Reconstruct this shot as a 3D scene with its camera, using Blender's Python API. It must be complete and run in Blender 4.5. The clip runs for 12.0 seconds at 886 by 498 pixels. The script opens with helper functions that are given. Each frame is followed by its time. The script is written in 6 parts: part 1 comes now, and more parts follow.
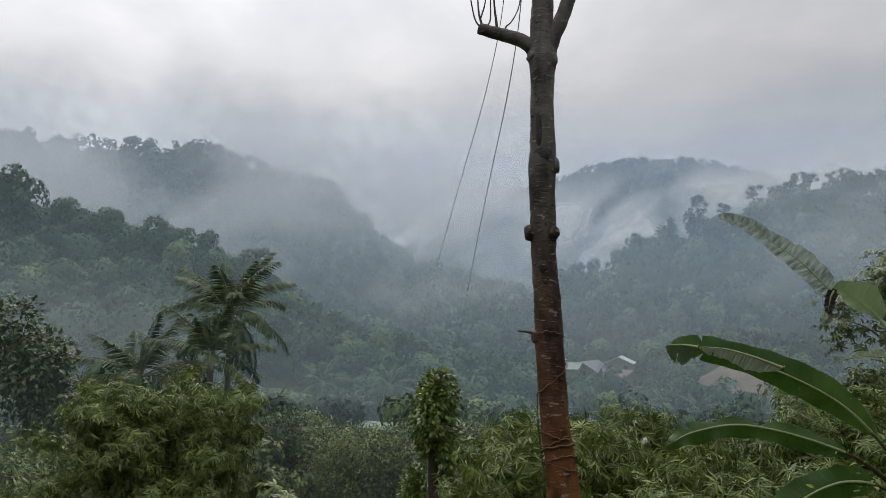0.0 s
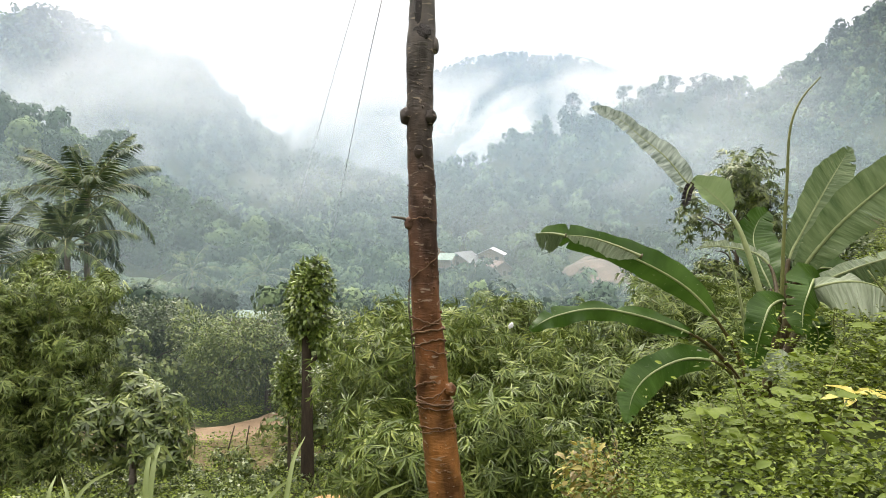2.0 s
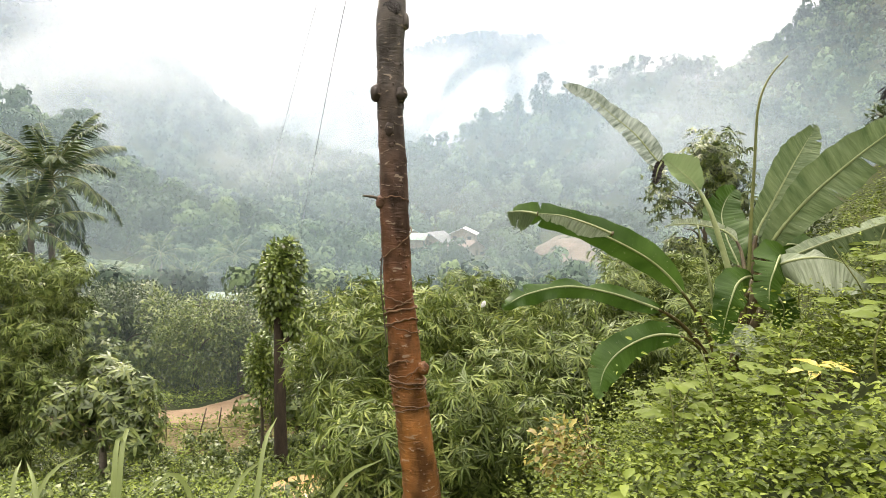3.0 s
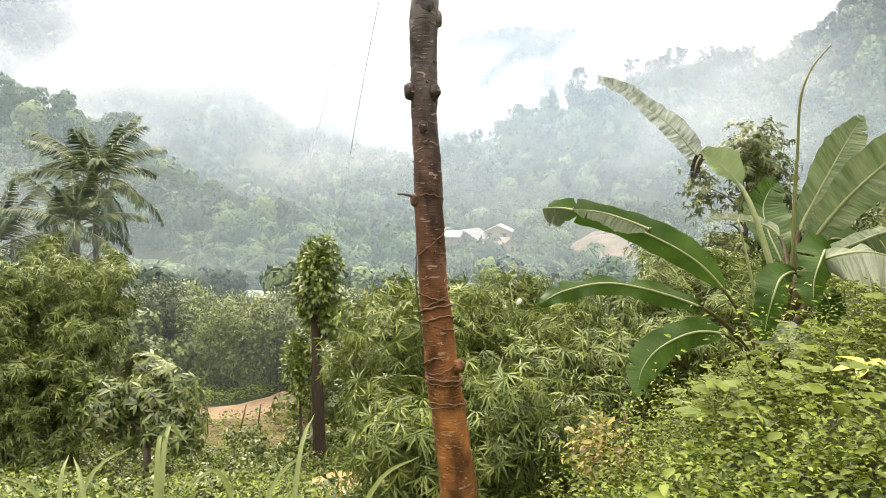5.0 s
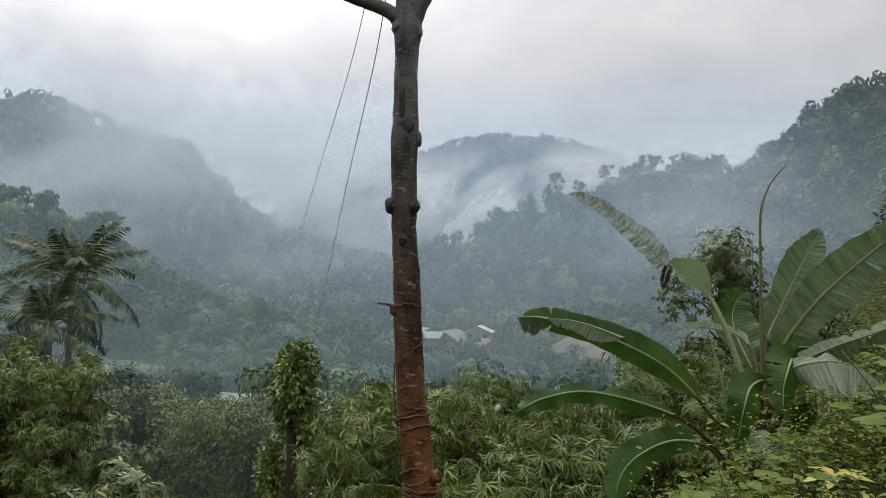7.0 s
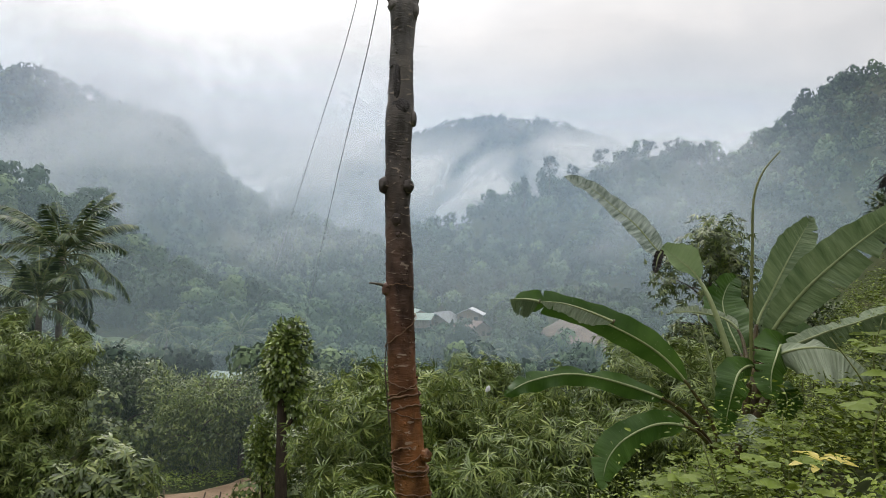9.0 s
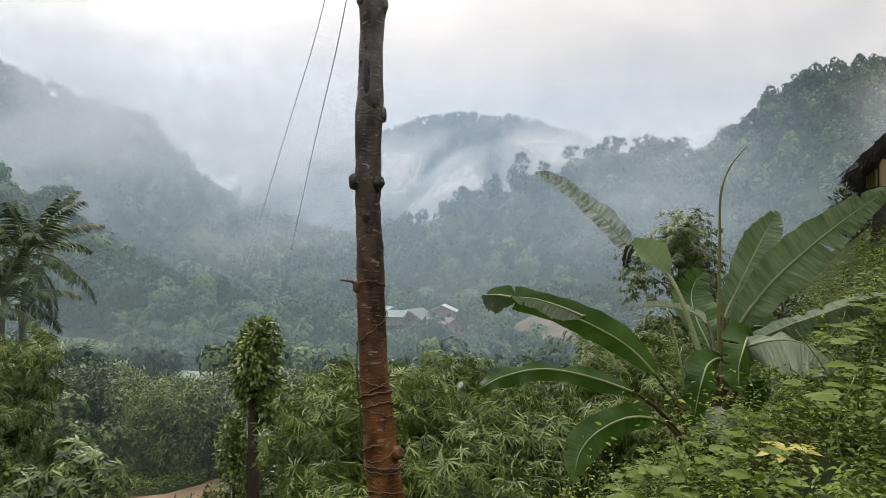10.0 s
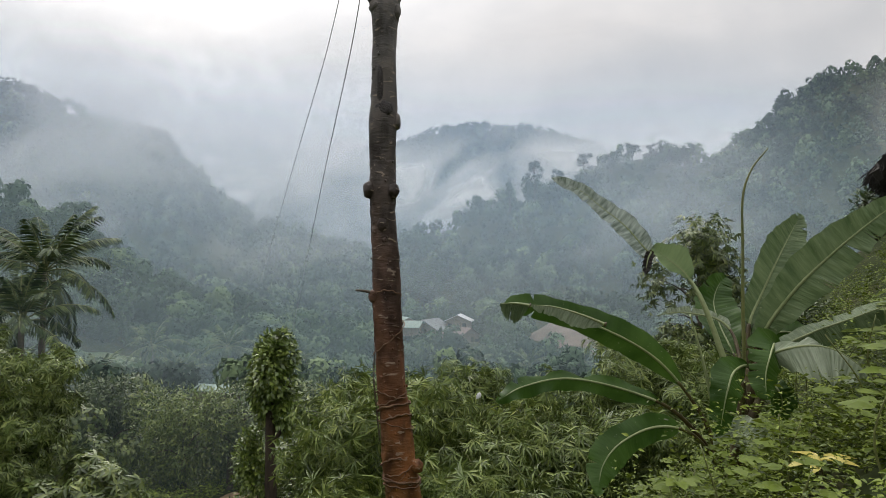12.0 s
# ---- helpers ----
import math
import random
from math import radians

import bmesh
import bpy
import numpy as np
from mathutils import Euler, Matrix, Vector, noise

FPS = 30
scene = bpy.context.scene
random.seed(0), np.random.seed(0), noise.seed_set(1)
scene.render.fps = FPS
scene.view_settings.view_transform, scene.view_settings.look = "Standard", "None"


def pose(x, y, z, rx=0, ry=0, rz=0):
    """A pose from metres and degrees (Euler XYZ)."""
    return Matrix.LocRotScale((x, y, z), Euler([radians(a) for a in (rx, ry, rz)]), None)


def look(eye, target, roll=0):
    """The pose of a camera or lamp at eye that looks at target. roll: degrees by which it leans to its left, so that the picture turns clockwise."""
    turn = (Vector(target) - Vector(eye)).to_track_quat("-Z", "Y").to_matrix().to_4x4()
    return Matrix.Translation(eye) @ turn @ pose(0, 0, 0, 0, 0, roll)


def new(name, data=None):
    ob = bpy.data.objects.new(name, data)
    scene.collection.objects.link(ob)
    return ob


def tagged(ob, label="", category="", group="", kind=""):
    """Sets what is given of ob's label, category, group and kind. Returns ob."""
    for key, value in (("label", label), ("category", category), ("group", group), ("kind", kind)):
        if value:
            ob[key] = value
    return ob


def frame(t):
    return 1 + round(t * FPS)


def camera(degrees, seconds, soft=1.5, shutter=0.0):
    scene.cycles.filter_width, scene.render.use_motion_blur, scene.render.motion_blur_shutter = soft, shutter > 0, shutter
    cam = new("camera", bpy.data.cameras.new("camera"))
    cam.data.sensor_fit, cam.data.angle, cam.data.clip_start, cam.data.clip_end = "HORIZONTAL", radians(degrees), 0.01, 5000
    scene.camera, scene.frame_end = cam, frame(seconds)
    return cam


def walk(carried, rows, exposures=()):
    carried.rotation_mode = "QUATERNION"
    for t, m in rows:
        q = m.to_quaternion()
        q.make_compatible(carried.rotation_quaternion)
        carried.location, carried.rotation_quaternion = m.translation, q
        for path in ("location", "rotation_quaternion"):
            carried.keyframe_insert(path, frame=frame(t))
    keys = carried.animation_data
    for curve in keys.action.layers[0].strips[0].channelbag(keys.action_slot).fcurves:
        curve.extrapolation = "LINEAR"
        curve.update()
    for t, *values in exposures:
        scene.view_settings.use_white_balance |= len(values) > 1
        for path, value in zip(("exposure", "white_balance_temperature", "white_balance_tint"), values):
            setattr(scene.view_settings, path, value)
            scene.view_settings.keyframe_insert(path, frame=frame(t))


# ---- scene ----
# exposure of the phone camera: it opens up when the view tilts down to the shaded slope
EXPOSURES = ((0, -0.88, 6500, 12), (0.5, -1.02, 6500, 12), (1.0, -0.46, 6500, 13), (1.5, -0.22, 6500, 12), (2.0, 0.60, 7200, 12), (2.5, 0.84, 7500, 13),
             (5.0, 1.02, 7700, 15), (5.5, 1.04, 7700, 15), (6.0, 0.86, 7400, 14), (6.3, 0.34, 7200, 15), (6.6, -0.08, 6900, 15), (7.0, -0.52, 6500, 12),
             (9.0, -0.27, 6700, 12), (10.5, -0.26, 6800, 13), (12.0, -0.46, 6700, 12))
cam = camera(64.2, 12.0, soft=0.5)
walk(cam, (
    (0, pose(-0.032, -0.073, 1.600, 95.91, 0, 13.63) @ pose(0, 0, 0, 0, 0, -0.34)),
    (0.5, pose(-0.032, -0.057, 1.601, 95.02, 0, 11.54) @ pose(0, 0, 0, 0, 0, -0.94)),
    (1, pose(-0.026, -0.030, 1.587, 91.77, 0, 5.56) @ pose(0, 0, 0, 0, 0, 0.95)),
    (1.5, pose(-0.021, 0.004, 1.576, 89.57, 0, 4.14) @ pose(0, 0, 0, 0, 0, 0.98)),
    (2, pose(-0.027, 0.059, 1.563, 87.12, 0, 3.71) @ pose(0, 0, 0, 0, 0, 0.60)),
    (2.5, pose(-0.026, 0.081, 1.555, 85.42, 0, 1.71) @ pose(0, 0, 0, 0, 0, 0.64)),
    (4.5, pose(-0.021, 0.068, 1.552, 85.99, 0, 1.36) @ pose(0, 0, 0, 0, 0, 0.13)),
    (5, pose(-0.022, 0.088, 1.554, 85.29, 0, 4.33) @ pose(0, 0, 0, 0, 0, -0.31)),
    (5.5, pose(-0.028, 0.084, 1.551, 85.29, 0, 6.93) @ pose(0, 0, 0, 0, 0, -0.42)),
    (6, pose(-0.024, 0.056, 1.566, 88.06, 0, 7.49) @ pose(0, 0, 0, 0, 0, -1.11)),
    (6.5, pose(-0.007, -0.020, 1.600, 92.19, 0, 5.12) @ pose(0, 0, 0, 0, 0, -0.31)),
    (7, pose(0.002, -0.057, 1.618, 93.44, 0, 2.71) @ pose(0, 0, 0, 0, 0, 0.02)),
    (9, pose(-0.002, -0.050, 1.611, 91.98, 0, 2.09) @ pose(0, 0, 0, 0, 0, 0.92)),
    (9.5, pose(0.004, -0.054, 1.608, 92.00, 0, -1.42) @ pose(0, 0, 0, 0, 0, 2.11)),
    (10, pose(0.006, -0.033, 1.608, 91.75, 0, -0.16) @ pose(0, 0, 0, 0, 0, 0.45)),
    (10.5, pose(0.000, 0.000, 1.600, 91.79, 0, 0.00) @ pose(0, 0, 0, 0, 0, 0.00)),
    (11, pose(0.004, -0.017, 1.602, 91.45, 0, 0.45) @ pose(0, 0, 0, 0, 0, -0.12)),
    (11.5, pose(0.002, -0.022, 1.604, 91.64, 0, 0.89) @ pose(0, 0, 0, 0, 0, -0.50)),
    (12, pose(-0.010, 0.060, 1.598, 92.56, 0, 1.02) @ pose(0, 0, 0, 0, 0, -0.35)),
), exposures=EXPOSURES)

# ------------------------------------------------------------------ world and light
world = bpy.data.worlds.new("overcast_sky")
scene.world = world
world.use_nodes = True
wn, wl = world.node_tree.nodes, world.node_tree.links
wn.clear()


def wnode(kind, **values):
    n = wn.new(kind)
    for k, v in values.items():
        n.inputs[k].default_value = v
    return n


sky = wn.new("ShaderNodeTexSky")
sky.sky_type, sky.sun_disc = "NISHITA", False
sky.sun_elevation, sky.sun_rotation = radians(48), radians(-20)
sky_bg = wnode("ShaderNodeBackground", Strength=0.10)
wl.new(sky.outputs[0], sky_bg.inputs["Color"])
coord = wn.new("ShaderNodeTexCoord")
squash = wn.new("ShaderNodeMapping")
squash.inputs["Scale"].default_value = (1.0, 1.0, 1.6)
wl.new(coord.outputs["Generated"], squash.inputs["Vector"])
clouds = wnode("ShaderNodeTexNoise", Scale=4.2, Detail=7.0, Roughness=0.52, Distortion=0.35)
wl.new(squash.outputs[0], clouds.inputs["Vector"])
tone = wn.new("ShaderNodeValToRGB")
tone.color_ramp.elements[0].position, tone.color_ramp.elements[0].color = 0.32, (0.72, 0.75, 0.78, 1)
tone.color_ramp.elements[1].position, tone.color_ramp.elements[1].color = 0.68, (1.0, 1.0, 1.0, 1)
wl.new(clouds.outputs[0], tone.inputs[0])
cloud_bg = wnode("ShaderNodeBackground", Strength=0.92)
wl.new(tone.outputs[0], cloud_bg.inputs["Color"])
# an overcast sky is brighter overhead than at the horizon
height = wn.new("ShaderNodeSeparateXYZ")
wl.new(coord.outputs["Generated"], height.inputs[0])
zenith = wnode("ShaderNodeMapRange")
for k, v in (("From Min", 0.3), ("From Max", 1.0), ("To Min", 1.03), ("To Max", 3.1)):
    zenith.inputs[k].default_value = v
wl.new(height.outputs["Z"], zenith.inputs["Value"])
# and brighter round the place of the veiled sun
toward = wn.new("ShaderNodeVectorMath")
toward.operation = "DOT_PRODUCT"
toward.inputs[1].default_value = (-0.62, 0.72, 0.30)
wl.new(coord.outputs["Generated"], toward.inputs[0])
glow = wnode("ShaderNodeMapRange")
for k, v in (("From Min", 0.68), ("From Max", 1.0), ("To Min", 1.0), ("To Max", 1.55)):
    glow.inputs[k].default_value = v
wl.new(toward.outputs["Value"], glow.inputs["Value"])
veil = wn.new("ShaderNodeMath")
veil.operation = "MULTIPLY"
wl.new(zenith.outputs[0], veil.inputs[0])
wl.new(glow.outputs[0], veil.inputs[1])
wl.new(veil.outputs[0], cloud_bg.inputs["Strength"])
cover = wnode("ShaderNodeMixShader", Fac=0.93)
out = wn.new("ShaderNodeOutputWorld")
wl.new(sky_bg.outputs[0], cover.inputs[1])
wl.new(cloud_bg.outputs[0], cover.inputs[2])
wl.new(cover.outputs[0], out.inputs["Surface"])

sun_data = bpy.data.lights.new("sun", "SUN")
sun_data.energy, sun_data.angle, sun_data.color = 1.9, radians(28), (1.0, 0.97, 0.92)
sun = new("sun", sun_data)
sun.matrix_world = look((-20, 55, 80), (0, 0, 0))
scene.cycles.transparent_max_bounces = 24


# ------------------------------------------------------------------ materials
def material(name):
    m = bpy.data.materials.new(name)
    m.use_nodes = True
    m.node_tree.nodes.clear()
    return m, m.node_tree.nodes, m.node_tree.links


def ramp(nodes, stops):
    r = nodes.new("ShaderNodeValToRGB")
    e = r.color_ramp.elements
    while len(e) < len(stops):
        e.new(0.5)
    for el, (p, c) in zip(e, stops):
        el.position, el.color = p, (*c, 1)
    return r


def foliage(name, dark, mid, light, gloss=0.45, through_light=0.3, vein=0.0, odd=None, spread=0.6, scale=0.6, tight=0.0, sheen=0.5, tree=0.0):
    """Leaves: colour varies leaf by leaf and in patches, a waxy sheen, light passing through."""
    m, n, l = material(name)
    geo = n.new("ShaderNodeNewGeometry")
    tex = n.new("ShaderNodeTexNoise")
    tex.inputs["Scale"].default_value, tex.inputs["Detail"].default_value = scale, 3
    co = n.new("ShaderNodeTexCoord")
    l.new(co.outputs["Object"], tex.inputs["Vector"])
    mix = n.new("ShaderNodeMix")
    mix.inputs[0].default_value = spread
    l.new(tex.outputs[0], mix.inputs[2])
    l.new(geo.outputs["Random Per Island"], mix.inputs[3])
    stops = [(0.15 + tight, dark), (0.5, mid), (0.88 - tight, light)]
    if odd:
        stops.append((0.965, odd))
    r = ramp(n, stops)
    tone = mix.outputs[0]
    if tree:
        # each tree of a wood has a tone of its own
        own = n.new("ShaderNodeAttribute")
        own.attribute_name = "tree_tone"
        by_tree = n.new("ShaderNodeMix")
        by_tree.inputs[0].default_value = tree
        l.new(tone, by_tree.inputs[2])
        l.new(own.outputs["Fac"], by_tree.inputs[3])
        tone = by_tree.outputs[0]
    l.new(tone, r.inputs[0])
    bsdf = n.new("ShaderNodeBsdfPrincipled")
    bsdf.inputs["Roughness"].default_value = gloss
    bsdf.inputs["Specular IOR Level"].default_value = sheen
    l.new(r.outputs[0], bsdf.inputs["Base Color"])
    tr = n.new("ShaderNodeBsdfTranslucent")
    l.new(r.outputs[0], tr.inputs["Color"])
    ms = n.new("ShaderNodeMixShader")
    ms.inputs[0].default_value = through_light
    l.new(bsdf.outputs[0], ms.inputs[1])
    l.new(tr.outputs[0], ms.inputs[2])
    o = n.new("ShaderNodeOutputMaterial")
    l.new(ms.outputs[0], o.inputs["Surface"])
    return m


def surface(name, stops, scale=3.0, detail=6.0, rough=0.8, bump=0.3, bump_scale=None, stretch=(1, 1, 1), metal=0.0, spec=0.4, distance=0.02):
    """A solid surface: two scales of colour variation and a fine relief."""
    m, n, l = material(name)
    co = n.new("ShaderNodeTexCoord")
    mp = n.new("ShaderNodeMapping")
    mp.inputs["Scale"].default_value = stretch
    l.new(co.outputs["Object"], mp.inputs["Vector"])
    big = n.new("ShaderNodeTexNoise")
    big.inputs["Scale"].default_value, big.inputs["Detail"].default_value = scale, detail
    fine = n.new("ShaderNodeTexNoise")
    fine.inputs["Scale"].default_value, fine.inputs["Detail"].default_value = bump_scale or scale * 9, 5
    l.new(mp.outputs[0], big.inputs["Vector"])
    l.new(mp.outputs[0], fine.inputs["Vector"])
    mix = n.new("ShaderNodeMix")
    mix.inputs[0].default_value = 0.35
    l.new(big.outputs[0], mix.inputs[2])
    l.new(fine.outputs[0], mix.inputs[3])
    r = ramp(n, stops)
    l.new(mix.outputs[0], r.inputs[0])
    b = n.new("ShaderNodeBump")
    b.inputs["Strength"].default_value, b.inputs["Distance"].default_value = bump, distance
    l.new(fine.outputs[0], b.inputs["Height"])
    bsdf = n.new("ShaderNodeBsdfPrincipled")
    bsdf.inputs["Roughness"].default_value, bsdf.inputs["Metallic"].default_value = rough, metal
    bsdf.inputs["Specular IOR Level"].default_value = spec
    l.new(r.outputs[0], bsdf.inputs["Base Color"])
    l.new(b.outputs[0], bsdf.inputs["Normal"])
    o = n.new("ShaderNodeOutputMaterial")
    l.new(bsdf.outputs[0], o.inputs["Surface"])
    return m


# near-black dark stops put the shade of gaps between leaves into their colour
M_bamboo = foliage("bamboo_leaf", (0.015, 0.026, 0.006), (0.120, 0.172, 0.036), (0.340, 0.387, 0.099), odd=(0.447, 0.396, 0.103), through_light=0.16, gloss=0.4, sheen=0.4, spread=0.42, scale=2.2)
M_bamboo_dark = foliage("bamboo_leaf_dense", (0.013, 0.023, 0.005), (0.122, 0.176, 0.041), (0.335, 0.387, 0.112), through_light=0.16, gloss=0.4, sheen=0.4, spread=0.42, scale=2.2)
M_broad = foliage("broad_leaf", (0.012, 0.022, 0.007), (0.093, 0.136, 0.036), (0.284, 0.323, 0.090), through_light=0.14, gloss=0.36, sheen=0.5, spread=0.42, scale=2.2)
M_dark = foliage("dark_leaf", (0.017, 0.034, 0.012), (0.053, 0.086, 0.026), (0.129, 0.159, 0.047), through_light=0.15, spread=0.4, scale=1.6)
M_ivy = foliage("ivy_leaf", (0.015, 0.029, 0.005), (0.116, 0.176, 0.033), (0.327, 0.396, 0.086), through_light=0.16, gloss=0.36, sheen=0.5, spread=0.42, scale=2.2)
M_cover = foliage("undergrowth_leaf", (0.014, 0.030, 0.004), (0.105, 0.150, 0.016), (0.24, 0.30, 0.042), odd=(0.28, 0.28, 0.055), scale=2.6, sheen=0.25, spread=0.5, through_light=0.18, gloss=0.5)
M_dry = foliage("dry_leaf", (0.14, 0.10, 0.03), (0.33, 0.27, 0.06), (0.46, 0.41, 0.12))
M_yellow = foliage("yellow_leaf", (0.400, 0.330, 0.060), (0.550, 0.470, 0.100), (0.620, 0.550, 0.170))
M_grass = foliage("grass_blade", (0.086, 0.120, 0.039), (0.181, 0.232, 0.077), (0.310, 0.361, 0.146), spread=0.8)
M_palm = foliage("palm_leaf", (0.010, 0.024, 0.007), (0.034, 0.066, 0.016), (0.12, 0.155, 0.048), odd=(0.28, 0.22, 0.08), spread=0.6, scale=0.8, through_light=0.12, gloss=0.5, sheen=0.3)
M_wood = foliage("forest_leaf", (0.009, 0.026, 0.014), (0.041, 0.081, 0.038), (0.155, 0.215, 0.086), gloss=0.9, through_light=0.1, spread=0.3, scale=0.17, tight=0.06, tree=0.6)
# soil darkened in colour to stand for the shade between the crowns
M_ground = surface("shaded_valley_soil", [(0.3, (0.018, 0.026, 0.01)), (0.52, (0.034, 0.046, 0.016)), (0.72, (0.075, 0.06, 0.032))], scale=0.5, rough=0.95, bump=0.5, spec=0.1)
M_dirt = surface("dirt_road", [(0.3, (0.13, 0.08, 0.045)), (0.55, (0.22, 0.15, 0.09)), (0.75, (0.32, 0.24, 0.15))], scale=0.7, rough=0.8, bump=0.4)
M_earth = surface("bare_earth", [(0.3, (0.06, 0.053, 0.038)), (0.5, (0.13, 0.096, 0.072)), (0.72, (0.20, 0.155, 0.12))], scale=0.16, rough=0.9, bump=0.3)
M_weedy = surface("weedy_soil", [(0.3, (0.05, 0.05, 0.022)), (0.5, (0.12, 0.092, 0.05)), (0.72, (0.19, 0.14, 0.085))], scale=1.4, rough=0.95, bump=0.5, spec=0.15)
M_bank = surface("red_bank", [(0.3, (0.09, 0.045, 0.022)), (0.6, (0.2, 0.10, 0.05)), (0.8, (0.27, 0.16, 0.085))], scale=0.8, rough=0.9, bump=0.6)
M_mud = surface("muddy_water", [(0.35, (0.42, 0.25, 0.11)), (0.65, (0.52, 0.34, 0.17))], scale=0.6, rough=0.25, bump=0.02, spec=0.35)
M_culm = surface("bamboo_culm", [(0.3, (0.08, 0.1, 0.03)), (0.6, (0.17, 0.18, 0.06))], scale=2, rough=0.5, bump=0.1)
M_twig = surface("twig_bark", [(0.3, (0.045, 0.035, 0.025)), (0.65, (0.11, 0.09, 0.065))], scale=6, rough=0.9, bump=0.5)
M_darkbark = surface("dark_bark", [(0.3, (0.022, 0.016, 0.011)), (0.6, (0.05, 0.036, 0.024)), (0.8, (0.085, 0.068, 0.05))], scale=5, rough=0.85, bump=0.6, stretch=(3, 3, 0.7))
M_palmtrunk = surface("palm_trunk", [(0.3, (0.09, 0.075, 0.06)), (0.65, (0.2, 0.175, 0.145))], scale=3, rough=0.9, bump=0.5, stretch=(1, 1, 4))
M_stem = surface("banana_stem", [(0.3, (0.028, 0.016, 0.009)), (0.5, (0.07, 0.05, 0.018)), (0.75, (0.11, 0.13, 0.035))], scale=4, rough=0.5, bump=0.2, stretch=(3, 3, 0.5))
M_tin = surface("weathered_tin", [(0.3, (0.13, 0.136, 0.14)), (0.6, (0.21, 0.215, 0.22)), (0.8, (0.17, 0.14, 0.12))], scale=1.2, rough=0.5, bump=0.1)
M_tin_white = surface("white_tin", [(0.3, (0.525, 0.532, 0.540)), (0.7, (0.637, 0.645, 0.652))], scale=0.8, rough=0.5, bump=0.1)
M_tin_green = surface("green_tin", [(0.3, (0.12, 0.19, 0.155)), (0.7, (0.19, 0.26, 0.22))], scale=0.8, rough=0.5, bump=0.1)
M_tin_rust = surface("rusty_tin", [(0.3, (0.124, 0.081, 0.068)), (0.7, (0.211, 0.155, 0.136))], scale=0.9, rough=0.7, bump=0.1)
M_wall = surface("house_boards", [(0.3, (0.132, 0.102, 0.078)), (0.7, (0.252, 0.210, 0.168))], scale=0.7, rough=0.85, bump=0.2, stretch=(4, 4, 1))
M_thatch = surface("thatch", [(0.3, (0.012, 0.011, 0.010)), (0.6, (0.026, 0.023, 0.02)), (0.8, (0.055, 0.048, 0.04))], scale=5, rough=0.95, bump=0.8, stretch=(1, 1, 0.3))
M_weave = surface("woven_bamboo", [(0.3, (0.36, 0.26, 0.13)), (0.7, (0.55, 0.43, 0.25))], scale=2, rough=0.7, bump=0.4, bump_scale=60, stretch=(1, 1, 0.4))
M_tarp = surface("dark_net", [(0.3, (0.035, 0.038, 0.038)), (0.7, (0.08, 0.085, 0.085))], scale=2, rough=0.7, bump=0.4, stretch=(4, 4, 0.4))
M_cable = surface("black_cable", [(0.3, (0.02, 0.02, 0.022)), (0.7, (0.05, 0.05, 0.055))], scale=5, rough=0.5, bump=0.0)
M_wound = surface("dark_wound", [(0.3, (0.014, 0.012, 0.012)), (0.6, (0.034, 0.027, 0.026)), (0.8, (0.07, 0.06, 0.055))], scale=9, rough=0.55, bump=0.8)
M_vine = surface("dry_vine", [(0.3, (0.07, 0.035, 0.02)), (0.7, (0.2, 0.12, 0.07))], scale=9, rough=0.9, bump=0.4)


